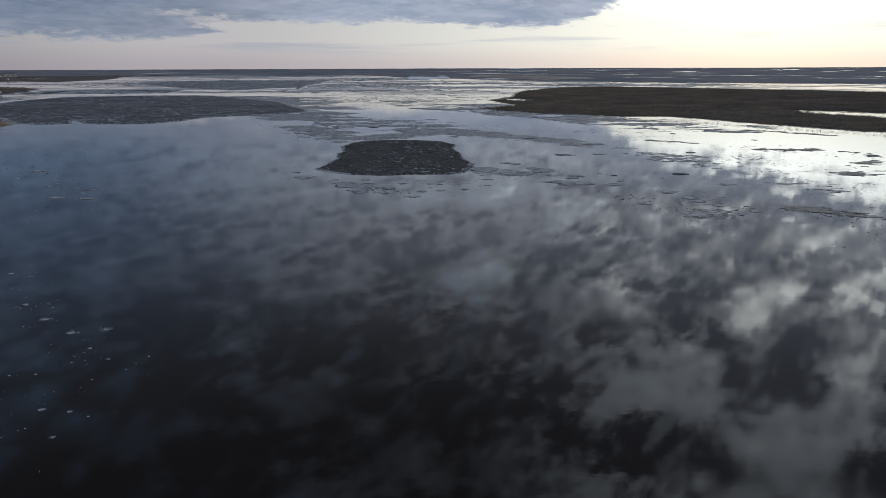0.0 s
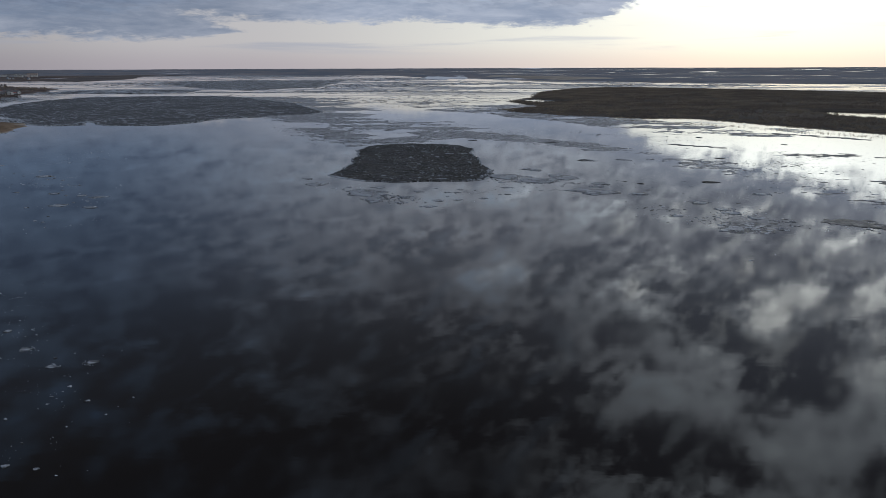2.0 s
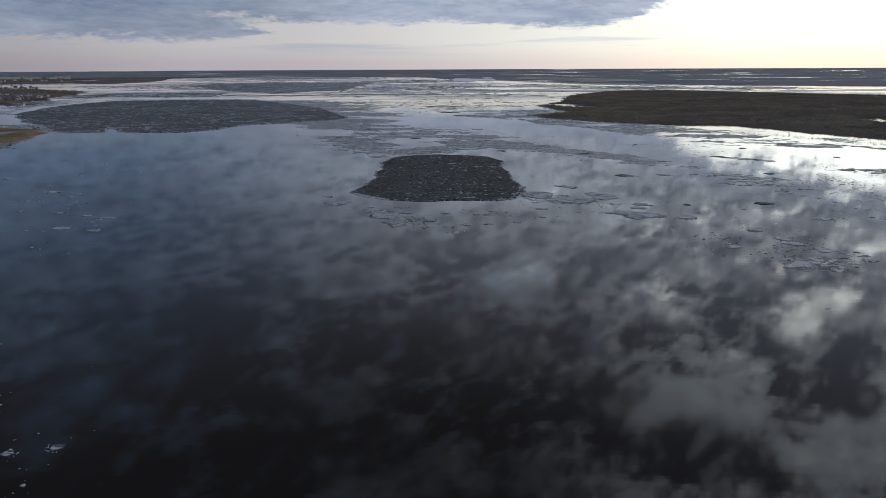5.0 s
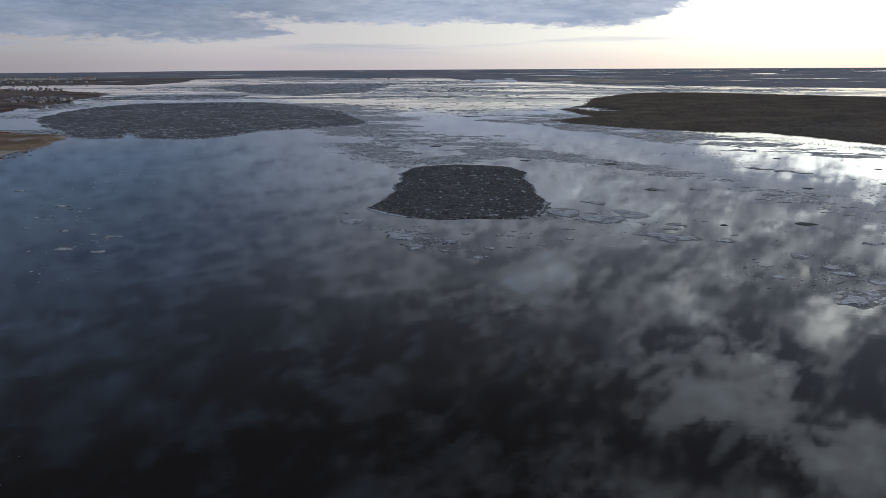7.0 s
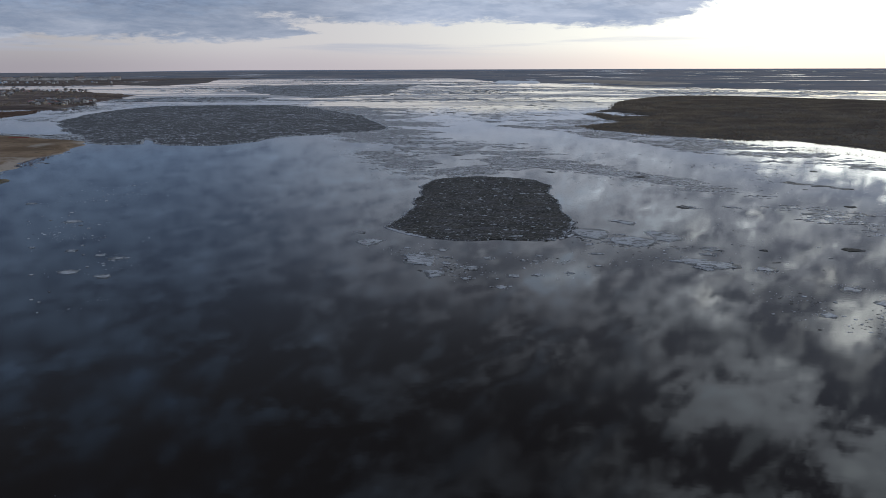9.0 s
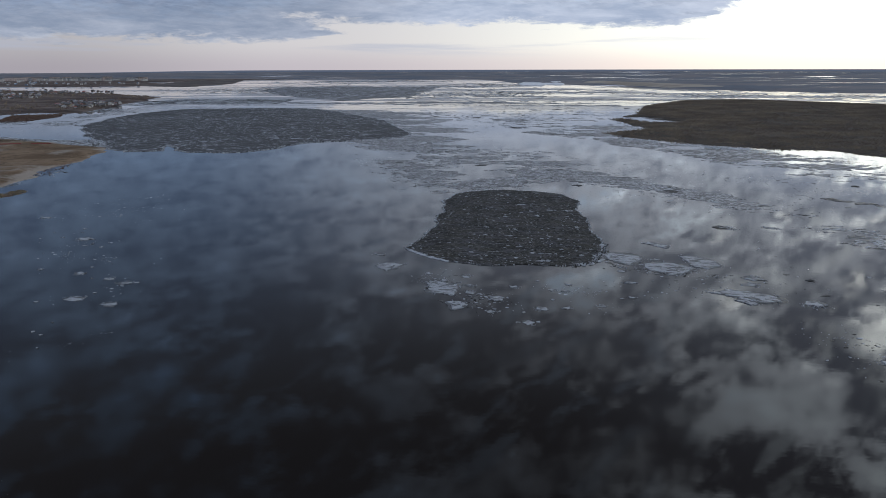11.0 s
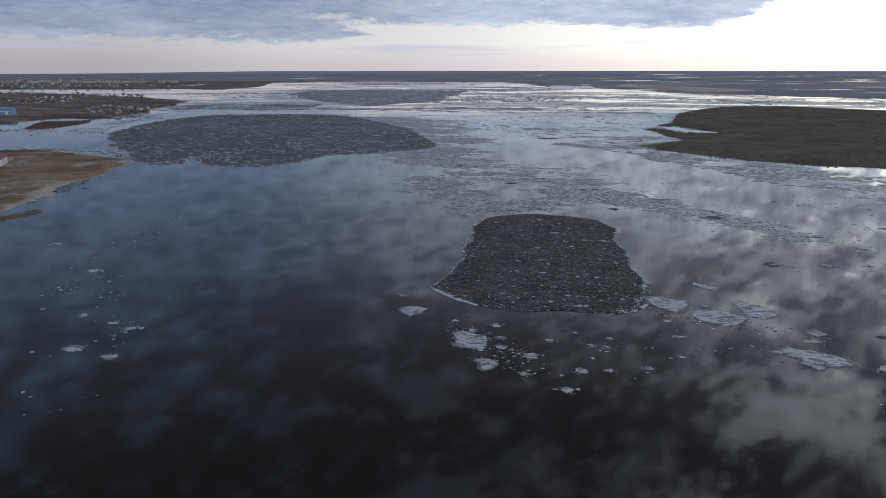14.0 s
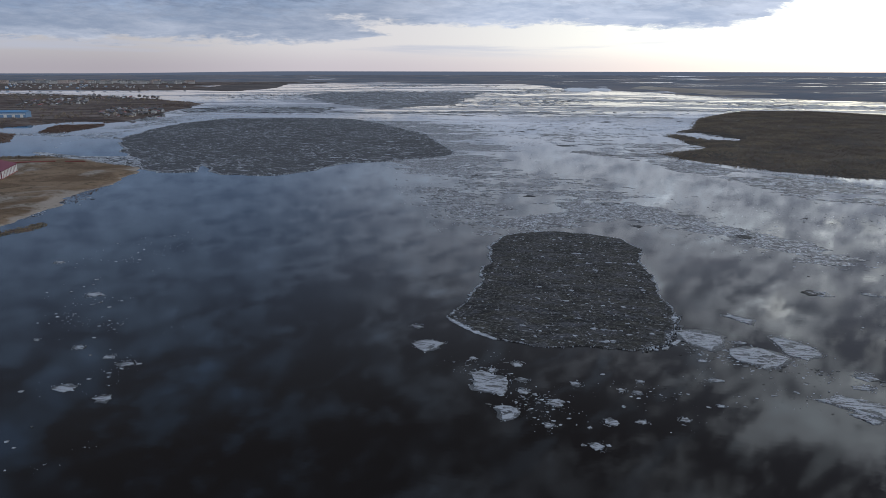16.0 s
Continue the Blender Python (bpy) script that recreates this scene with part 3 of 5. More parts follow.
FAR_LEFT_PLAN = [(-1142, 1960), (-938, 1904), (-1008, 2310), (-1232, 2884), (-1064, 3192), (-980, 3430), (-1204, 3360), (-1344, 2590)]
tagged(new("far_bank", sheet("far_bank", FAR_LEFT_PLAN, 16.0, bank(3.0, 0.05, 0.8, 0.02, 8), FAR_BANK, (18.0, 0.01))),
       "long dark low bank across the river", "bank", kind="structure")
FAR_RIGHT_PLAN = [(-462, 3472), (-207, 2814), (-106, 2366), (17, 2261), (280, 1806), (500, 1575), (868, 1414), (1540, 1148), (3200, 930), (3400, 2000), (2240, 3500), (-140, 3700)]
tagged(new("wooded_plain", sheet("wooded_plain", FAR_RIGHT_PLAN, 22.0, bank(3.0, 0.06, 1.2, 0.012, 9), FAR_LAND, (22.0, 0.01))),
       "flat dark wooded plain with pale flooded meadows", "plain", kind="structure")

SNOW = mat_ground("snowy_bank", (0.55, 0.56, 0.60), (0.70, 0.71, 0.74), (0.45, 0.45, 0.48), 0.01, 0.1)
MEADOW = mat_ground("pale_dry_meadow", (0.26, 0.225, 0.19), (0.36, 0.32, 0.275), (0.20, 0.17, 0.15), 0.006, 0.05)
for plan, top, mats, text in (([(-112, 2310), (-82, 2135), (-30, 2150), (-25, 2290), (-6, 2240), (26, 2210), (22, 2760), (-28, 2480), (-61, 2560)], 3.2, SNOW, "white snowy bank on the far shore"),
                              ([(76, 2376), (175, 2046), (266, 1848), (407, 1846), (363, 2048), (182, 2479), (121, 2622)], 6.0, MEADOW, "pale dry meadow on the far plain")):
    tagged(new("far_meadow", sheet("far_meadow", plan, 14.0, bank(top, 0.3, 2.6 if mats is SNOW else 0.4, 0.02, 15), mats, (16.0 if mats is SNOW else 9.0, 0.02))), text, "meadow", kind="structure")

# ---- ice fields ----
FLOE = [(-44, 255), (-41, 274), (-40, 284), (-42, 297), (-41, 308), (-44, 327), (-41, 344), (-32, 352), (-24, 354), (-11, 352), (-2, 347), (5, 333), (3, 317), (6, 301),
        (6, 285), (9, 270), (8, 258), (5, 246), (-2, 242), (-8, 242), (-13, 243), (-16, 241), (-24, 241), (-32, 244), (-37, 248)]


def crust(top, rough, scale, seed):
    return lambda sd, x, y: np.where(sd > 0, top * np.clip(sd * 2.5, 0.3, 1) + rough * np.abs(wave(x, y, scale, seed, 4)), -0.5)


def block(name, r, h, mats, seed, sides=7, squash=0.7):
    """One broken block of ice at the origin, with uneven sides and a crowned top."""
    g = random.Random(seed)
    verts, faces = [], []
    ring = [(2 * math.pi * (k + g.uniform(-0.3, 0.3)) / sides, r * g.uniform(0.65, 1.15)) for k in range(sides)]
    for scale, z in ((1.05, -0.12), (1.0, h * 0.7), (0.8, h)):
        verts += [(math.cos(a) * q * scale, math.sin(a) * q * scale * squash, z + (g.uniform(-0.12, 0.12) * h if z > 0 else 0)) for a, q in ring]
    for level in (0, sides):
        faces += [(level + k, level + (k + 1) % sides, level + sides + (k + 1) % sides, level + sides + k) for k in range(sides)]
    faces.append(tuple(range(2 * sides, 3 * sides)))
    return mesh_of(name, verts, faces, mats)


PALE_SLAB = mat_ground("pale_slab_ice", (0.34, 0.36, 0.40), (0.50, 0.52, 0.56), (0.24, 0.25, 0.27), 0.8, 4.0, 0.5)
WHITE_BLOCKS = [block("ice_block", 0.55, 0.22 + 0.04 * k, WHITE_ICE, 50 + k) for k in range(6)]
DIRTY_PLATES = [block("ice_plate", 0.45, 0.10, RUBBLE if k % 6 else BRASH, 70 + k, 6) for k in range(8)]


def scatter_inside(poly, count, seed, margin=0.0, clump=0.0, scale=0.1):
    g = np.random.default_rng(seed)
    px, py = [p[0] for p in poly], [p[1] for p in poly]
    x, y = g.uniform(min(px), max(px), count * 4), g.uniform(min(py), max(py), count * 4)
    keep = (inside_by(poly, x, y) > margin) & (wave(x, y, scale, seed, 3) > g.uniform(-1, 1, len(x)) * 0.4 + clump - 0.4)
    keep = np.nonzero(keep)[0][:count]
    return x[keep], y[keep], g


def edge_points(poly, ragged, width, count, seed, sheet_seed=1.0):
    """Points scattered along the ragged edge of a sheet."""
    g = np.random.default_rng(seed)
    px, py = [p[0] for p in poly], [p[1] for p in poly]
    x, y = g.uniform(min(px) - 4, max(px) + 4, count * 60), g.uniform(min(py) - 4, max(py) + 4, count * 60)
    sd = inside_by(poly, x, y) + ragged[0] * wave(x, y, ragged[1], sheet_seed, 5)
    keep = np.nonzero(np.abs(sd - 0.1) < width)[0][:count]
    return x[keep], y[keep]


def main_floe():
    floe = tagged(new("ice_floe"), "large dark dirty floe of refrozen brash ice with a pale rim", "ice floe")
    part("crust", sheet("crust", FLOE, 0.5, crust(0.16, 0.20, 0.55, 2), DARK_ICE, (1.3, 0.25), smooth=False), floe)
    x, y, g = scatter_inside(FLOE, 24000, 21, 0.3)
    r = 0.12 * np.exp(g.normal(0, 0.75, len(x)))
    rubble = part("rubble", chunks("rubble", x, y, np.minimum(r, 1.1), 0.14, 0.09 * g.uniform(0.2, 1.5, len(x)), RUBBLE, 0.45, seed=22), floe, "dirty grey ice rubble with white crumbs")
    tagged(rubble, kind="stuff")
    x, y, g = scatter_inside(FLOE, 900, 29, 0.6, 0.32, 0.12)
    tagged(part("snow_dusting", chunks("snow_dusting", x, y, np.minimum(0.085 * np.exp(g.normal(0, 0.95, len(x))), 0.9), 0.2, 0.06 * g.uniform(0.4, 1.6, len(x)), PALE_BRASH, 0.5, seed=30), floe, "white ice flecks"), kind="stuff")
    x, y, g = scatter_inside(FLOE, 110, 23, 1.5)
    for i, (a, b) in enumerate(zip(x, y)):
        p = part("ice_plate", DIRTY_PLATES[i % 8], floe)
        k = random.uniform(0.4, 1.2)
        p.matrix_basis = pose(a, b, 0.2, random.uniform(-8, 8), random.uniform(-8, 8), random.uniform(0, 504)) @ Matrix.Scale(k, 4)
    ex, ey = edge_points(FLOE, (1.3, 0.25), 0.30, 90, 24)
    for i, (a, b) in enumerate(zip(ex, ey)):
        if (b < 262 and (a < -28 or a > 4)) or a < -40 or i % 6 == 0:
            p = part("ice_block", WHITE_BLOCKS[i % 6], floe, "white edge block")
            p.matrix_basis = pose(a, b, 0.02, random.uniform(-6, 6), random.uniform(-6, 6), random.uniform(-30, 30)) @ Matrix.Diagonal((random.uniform(0.5, 1.3), random.uniform(0.3, 0.7), random.uniform(0.3, 0.7), 1))
    rimx, rimy = edge_points(FLOE, (1.3, 0.25), 0.22, 1900, 25)
    thin = (rimy > 262) | (rimx < -24) | (np.arange(len(rimx)) % 5 < 2)
    rimx, rimy = rimx[thin], rimy[thin]
    sunny = np.where((rimx < -28), 0.85, 0.65)
    rim = part("rim", chunks("rim", rimx, rimy, sunny * 0.10 * np.exp(np.random.default_rng(3).normal(0, 0.85, len(rimx))), 0.0, 0.20, PALE_BRASH, seed=26), floe, "pale crushed ice along the edge")
    tagged(rim, kind="stuff")
    ex, ey = edge_points(FLOE, (1.3, 0.25), 1.5, 4000, 27)
    keep = (ey < 268) & (ex > 0)
    apron = part("apron", chunks("apron", ex[keep], ey[keep], 0.14 * np.exp(np.random.default_rng(5).normal(0, 0.6, keep.sum())), 0.0, 0.2, BRASH, seed=28), floe, "crushed grey and white ice")
    tagged(apron, kind="stuff")
    for a, b, r, thin in ((-14, 322, 2.6, 0.12), (-1.6, 313, 5.0, 0.10), (-7.7, 246, 2.8, 0.35), (-7, 253.4, 3.2, 0.12), (-25.8, 252.4, 0.7, 0.8), (4.4, 253, 2.4, 0.3), (-24.6, 283.5, 0.9, 0.4),
                          (-17, 272.5, 1.5, 0.2), (2.5, 286, 0.8, 0.7), (-13.6, 260, 0.8, 0.6), (-33, 262, 0.6, 0.6), (-20, 300, 0.8, 0.4), (-8, 296, 0.5, 0.5)):
        for k in range(max(1, round(r * 2.2))):
            size = r if r < 1 else random.uniform(0.35, 0.9)
            px, py = (0, 0) if r < 1 else (random.uniform(-1, 1) * r, random.gauss(0, 0.35) * r * thin)
            part("snow_patch", block("snow_patch", size, 0.2, PALE_SLAB if k % 3 else WHITE_ICE, int(a * 7 + b) + k, 11, random.uniform(0.3, 0.6)), floe, "white refrozen ridge").matrix_basis = pose(a + px, b + py, 0.17, 0, 0, random.uniform(-14, 14))
    for (ax, ay), (bx, by), count in (((-42.5, 253.5), (-40, 250.5), 5), ((-40, 250.5), (-36.5, 247), 7), ((-36.5, 247), (-31, 243.4), 6), ((4.5, 244.5), (8.5, 251), 5)):
        for k in range(count):
            f = (k + random.random()) / count
            part("ice_shelf", block("ice_shelf", random.uniform(0.6, 1.5), 0.12, PALE_SLAB if k % 2 else WHITE_ICE, 900 + k, 11, random.uniform(0.35, 0.6)), floe,
                 "pale shelf of ice along the edge").matrix_basis = pose(ax + (bx - ax) * f, ay + (by - ay) * f, 0.0, 0, 0, random.uniform(-50, -20) if ax < 0 else 60)


main_floe()

BIG = [(-274, 479), (-253, 462), (-235, 469), (-248, 501), (-214, 463), (-186, 466), (-171, 489), (-164, 522), (-130, 550), (-104, 585), (-161, 736), (-238, 855), (-297, 924),
       (-361, 923), (-441, 890), (-447, 808), (-431, 720), (-396, 634), (-335, 549), (-301, 512)]
FIELDS = [BIG, [(-650, 1655), (-672, 1861), (-573, 1988), (-368, 1851), (-290, 1963), (-245, 1309), (-319, 1128), (-427, 1264), (-498, 1359)],
          [(-603, 1060), (-585, 1166), (-400, 1176), (-379, 1026), (-503, 1011), (-554, 998)]]
for i, plan in enumerate(FIELDS):
    field = tagged(new("ice_field"), "broad dark field of packed brash ice with pale streaks" if i == 0 else "distant dark field of packed brash ice", "ice field")
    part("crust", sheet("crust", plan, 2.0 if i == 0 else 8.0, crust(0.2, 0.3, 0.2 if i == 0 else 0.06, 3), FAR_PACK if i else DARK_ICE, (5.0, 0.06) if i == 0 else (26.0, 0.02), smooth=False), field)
    x, y, g = scatter_inside(plan, 12000 if i == 0 else 4000, 31 + i, 1.0, 0.45, 0.06)
    r = (0.34 if i == 0 else 1.6) * np.exp(g.normal(0, 0.6, len(x)))
    tagged(part("rubble", chunks("rubble", x, y, np.minimum(r, 5), 0.2, 0.12 * g.uniform(0.2, 1.2, len(x)), BRASH if i == 0 else RUBBLE, 0.4, seed=33 + i), field, "white and grey ice rubble"), kind="stuff")
    if i == 0:
        rimx, rimy = edge_points(plan, (5.0, 0.06), 0.7, 3000, 35)
        tagged(part("rim", chunks("rim", rimx, rimy, 0.34 * np.exp(np.random.default_rng(4).normal(0, 0.5, len(rimx))), 0.0, 0.3, PALE_BRASH, seed=36), field, "pale crushed ice along the edge"), kind="stuff")
    x, y, g = scatter_inside(plan, 5200 if i == 0 else 1800, 37 + i, 1.0, 0.35, 0.03)
    r = (0.48 if i == 0 else 2.0) * np.exp(g.normal(0, 0.6, len(x)))
    tagged(part("snow_crust", chunks("snow_crust", x, y, np.minimum(r, 6), 0.25, 0.1, PALE_BRASH, 0.5, seed=39 + i), field, "white snowy crusts"), kind="stuff")



def lace(label, line, width, seed, cut_off, mats, cell=0.6, scale=0.06, deep=1.6, stretch=0.55):
    """A ragged raft of broken plates along a line of the plan, full of holes and outliers."""
    p = np.array(line, float)
    pad = max(width) * 2.2
    gx, gy = np.meshgrid(np.arange(p[:, 0].min() - pad, p[:, 0].max() + pad, cell), np.arange(p[:, 1].min() - pad, p[:, 1].max() + pad, cell * deep))
    near = np.full(gx.shape, 9.0)
    for (ax, ay), (bx, by), wa, wb in zip(line, line[1:], width, width[1:]):
        dx, dy = bx - ax, by - ay
        k = np.clip(((gx - ax) * dx + (gy - ay) * dy) / (dx * dx + dy * dy), 0, 1)
        near = np.minimum(near, np.hypot(gx - ax - k * dx, gy - ay - k * dy) / (wa + (wb - wa) * k))
    f = 1.3 * wave(gx * stretch, gy, scale, seed, 7) + 0.9 * wave(gx * stretch, gy, scale * 7, seed + 3, 4) + 0.16 - 0.34 * near ** 2 - cut_off
    f = np.where(inside_by(FLOE, gx, gy) > -1.5, -1.0, f)
    z = np.where(f > 0, 0.03 + 0.06 * np.clip(f * 5, 0, 1) + 0.04 * np.abs(wave(gx, gy, 0.9 / cell * 0.6, seed, 3)), -0.3)
    keep = f > 0
    cells = keep[:-1, :-1] | keep[1:, :-1] | keep[:-1, 1:] | keep[1:, 1:]
    w = gx.shape[1]
    r, c = np.nonzero(cells)
    quad = np.stack([r * w + c, r * w + c + 1, (r + 1) * w + c + 1, (r + 1) * w + c], 1)
    used = np.unique(quad)
    idx = np.full(gx.size, -1)
    idx[used] = np.arange(len(used))
    g = np.random.default_rng(seed)
    jit = g.uniform(-0.35, 0.35, (len(used), 2)) * (cell, cell * deep)
    verts = np.stack([gx.ravel()[used] + jit[:, 0], gy.ravel()[used] + jit[:, 1], z.ravel()[used]], 1)
    return tagged(new("brash_raft", mesh_of("brash_raft", verts.tolist(), idx[quad].tolist(), mats)), label, "brash ice", kind="stuff")


lace("belt of grey broken plate ice with dark slabs", [(-111, 526), (-85, 504), (-58, 479), (-34, 458), (-16, 438), (-2, 417), (10, 396), (21, 378), (38, 362), (55, 348)],
     [18, 21, 22, 22, 20, 16, 12, 10, 8, 6], 61, -0.30, LACE)
lace("trailing patch of grey broken plate ice", [(-84, 430), (-74, 420), (-62, 393), (-52, 366), (-47, 350)], [8, 10, 11, 9, 5], 62, -0.28, LACE, 0.5)
lace("patch of grey broken plate ice behind the dark floe", [(-40, 366), (-26, 374), (-15, 392), (-8, 415)], [8, 11, 12, 10], 67, -0.14, LACE, 0.5)
lace("thin drift of broken plate ice on open water", [(38, 372), (55, 348), (65, 327), (82, 300), (91, 273), (102, 250), (107, 215)], [6, 7, 8, 9, 10, 10, 9], 68, 0.22, LACE, 0.5, 0.08)
lace("strewn broken plate ice on dark water", [(48, 190), (56, 188), (64, 182), (72, 182)], [4, 8, 9, 5], 69, 0.20, LACE, 0.4, 0.10)
lace("dark slab of packed river ice", [(85, 182), (91, 177), (97, 171)], [3, 4.5, 3.5], 70, -0.02, DARK_LACE, 0.4, 0.12)
lace("dark slab of packed river ice", [(124, 322), (134, 312), (146, 308), (153, 311)], [3, 8, 7, 3], 71, -0.12, DARK_LACE, 0.5, 0.07)
lace("small dark slabs of river ice", [(96, 350), (104, 342), (112, 336)], [2, 3, 2], 72, 0.12, DARK_LACE, 0.5, 0.10)
lace("scattered dark slabs of river ice", [(160, 304), (166, 292), (150, 262), (130, 240)], [3, 3, 5, 6], 73, 0.38, DARK_LACE, 0.5, 0.10)
lace("streaky dark and grey ice feathering off the field", [(-235, 865), (-185, 790), (-140, 690), (-112, 610), (-100, 545)], [40, 46, 42, 32, 22], 63, -0.26, LACE, 0.9, 0.035, 2.0, 0.35)
lace("grey shore ice off the marshy cape", [(-50, 770), (-15, 725), (15, 670), (25, 610)], [26, 40, 36, 20], 64, 0.0, SHORE_ICE, 0.9, 0.04, 2.0, 0.45)
lace("grey shore ice along the marsh edge", [(-20, 625), (10, 588), (38, 560), (66, 526), (95, 490), (118, 455), (135, 425), (146, 400)], [7, 9, 12, 16, 19, 21, 21, 13], 65, -0.28, SHORE_ICE, 0.6, 0.06)
lace("narrow strip of dark ice along the channel", [(160, 402), (170, 395), (181, 383), (192, 369)], [4, 4, 4, 2], 74, -0.1, DARK_LACE, 0.5, 0.1)
for i, (line, width) in enumerate((([(-400, 1040), (-126, 1082), (-4, 1052), (70, 1030)], [30, 42, 42, 25]), ([(-10, 1800), (133, 1505), (330, 1350)], [50, 60, 40]), ([(-520, 1760), (-250, 1740), (10, 1690)], [50, 70, 50]),
                                  ([(-850, 1990), (-600, 1930), (-300, 1890)], [60, 80, 60]), ([(-240, 1380), (0, 1260), (150, 1215)], [45, 55, 40]), ([(-190, 930), (-100, 880), (-20, 900)], [25, 35, 25]))):
    lace("distant tongue of grey broken ice on the river", line, width, 80 + i, 0.02, FAR_LACE, 2.5, 0.02, 2.5, 0.35)


def pack(label, plan, plates, size, ragged, gap, seed, cell=1.2, mats=None):
    """A raft of slush with broken blocks frozen into it, with holes of open water."""
    raft = tagged(new("slush_ice"), label, "slush ice", kind="stuff")
    hole = lambda sd, x, y: np.where((sd > 0) & (wave(x, y, 0.07, seed, 5) > gap), 0.05 + 0.03 * wave(x, y, 0.5, seed, 3), -0.5)
    part("slush", sheet("slush", plan, cell, hole, SHORE_ICE, ragged, smooth=False, seed=seed), raft)
    x, y, g = scatter_inside(plan, plates, seed, -1.5, 0.05, 0.06)
    keep = wave(x, y, 0.07, seed, 5) > gap - 0.12
    x, y = x[keep], y[keep]
    r = size * np.exp(g.normal(0, 0.7, len(x)))
    part("plates", chunks("plates", x, y, np.minimum(r, size * 6), 0.03, 0.06 * g.uniform(0.3, 1.4, len(x)), mats or BRASH, 0.85, seed=seed), raft)


pack("jammed dark and white ice blocks against the headland", [(-395, 536), (-349, 519), (-318, 525), (-300, 512), (-279, 492), (-270, 480), (-291, 480), (-330, 502), (-358, 507)], 5200, 0.50, (3.0, 0.08), -0.45, 66)


# ---- drifting brash ----
def belt(label, line, width, count, size, seed, clump=0.03, tall=0.05, mats=None, lean=1.0):
    """Broken ice strewn along a line of the plan, thicker in clumps."""
    g = np.random.default_rng(seed)
    p = np.array(line, float)
    seg = np.hypot(*np.diff(p, axis=0).T)
    s = g.uniform(0, seg.sum(), count * 6)
    cum = np.concatenate([[0], np.cumsum(seg)])
    x, y = np.interp(s, cum, p[:, 0]), np.interp(s, cum, p[:, 1])
    w = np.interp(s, cum, width)
    x, y = x + g.normal(0, 1, len(s)) * w, y + g.normal(0, 1, len(s)) * w * lean
    free = inside_by(FLOE, x, y) < -1.0
    keep = np.nonzero((wave(x, y, clump, seed, 5) * 1.6 > g.uniform(-0.1, 0.65, len(s))) & free)[0][:count]
    x, y = x[keep], y[keep]
    r = size * np.exp(g.normal(0, 0.75, len(x)))
    return tagged(new("brash_ice", chunks("brash_ice", x, y, np.minimum(r, size * 7), 0.0, tall * g.uniform(0.3, 1.2, len(x)), mats or BRASH, 0.5, seed=seed)), label, "brash ice", kind="stuff")


belt("belt of broken grey drift ice on dark water", [(-112, 616), (-84, 512), (-42, 483), (0, 427), (39, 367), (73, 319), (119, 266)], [28, 22.4, 18.2, 18.2, 14, 12, 12], 2400, 0.17, 11)
belt("patch of broken grey drift ice on dark water", [(-92, 445), (-70, 420), (-53, 353)], [8.4, 9.8, 5.6], 2600, 0.15, 12, 0.08)
belt("strewn broken drift ice on dark water", [(50, 196), (70, 185), (105, 179), (154, 196)], [5.6, 9.8, 16.8, 35], 1500, 0.12, 13, 0.09)
belt("drift ice stranded along the marsh edge", [(-56, 728), (25, 602), (84, 535), (129, 490), (161, 455), (224, 357), (336, 273)], [12.6, 7, 5.6, 5.6, 7, 8.4, 11.2], 6000, 0.24, 14, 0.05, 0.08, PALE_BRASH)
belt("loose drift ice between the floes", [(-126, 602), (-112, 672), (-56, 756), (0, 868)], [19.6, 28, 35, 56], 1800, 0.30, 15, 0.02)
belt("sparse drift ice on open water", [(56, 420), (98, 322), (133, 238), (168, 196)], [25.2, 28, 35, 42], 900, 0.24, 16, 0.04)
belt("crumbs of drift ice beside small floes", [(-92, 176), (-101, 200), (-112, 220), (-133, 249), (-151, 287), (-161, 315)], [2.8, 4.2, 7, 7, 8.4, 9.8], 420, 0.10, 17, 0.12, 0.04, PALE_BRASH)
belt("crumbs of drift ice beside the dark floe", [(-36, 232), (-25, 218), (-14, 210), (0, 217), (17, 231), (39, 232)], [4.2, 4.2, 5.6, 5.6, 5.6, 5.6], 420, 0.09, 18, 0.15, 0.05, BRASH)
belt("grey slush drifting along the village shore", [(-641, 1153), (-569, 981), (-501, 830), (-459, 749), (-419, 666), (-386, 611)], [30, 26, 20, 17, 14, 10], 5000, 0.6, 44, 0.03, 0.06)
belt("thin slush on the backwater", [(-520, 622), (-497, 660), (-460, 657), (-407, 616)], [16, 12, 12, 14], 1500, 0.5, 45, 0.05, 0.05)
belt("jammed ice blocks against the headland", [(-367, 512), (-329, 508), (-297, 493), (-280, 482), (-287, 507)], [4.2, 4.2, 4.2, 4.2, 8.4], 4675, 0.45, 19, 0.1, 0.3)
belt("crumbs of drift ice on open water", [(-38, 70), (-45, 92), (-59, 109), (-77, 133)], [3.5, 3.5, 4.2, 5.6], 275, 0.05, 20, 0.3, 0.03, PALE_BRASH)

belt("distant drift ice across the river", [(-500, 1000), (-250, 900), (-60, 860), (80, 1000), (220, 1250)], [60, 90, 110, 130, 150], 3200, 1.1, 41, 0.008, 0.1)
belt("distant drift ice across the river", [(-700, 1700), (-350, 1500), (-100, 1500), (150, 1550), (500, 1350)], [110, 160, 190, 150, 80], 7000, 2.2, 42, 0.005, 0.15)
belt("distant drift ice across the river", [(-900, 2800), (-500, 2500), (-300, 2200), (-200, 2000)], [120, 170, 150, 120], 3500, 3.2, 43, 0.004, 0.2)


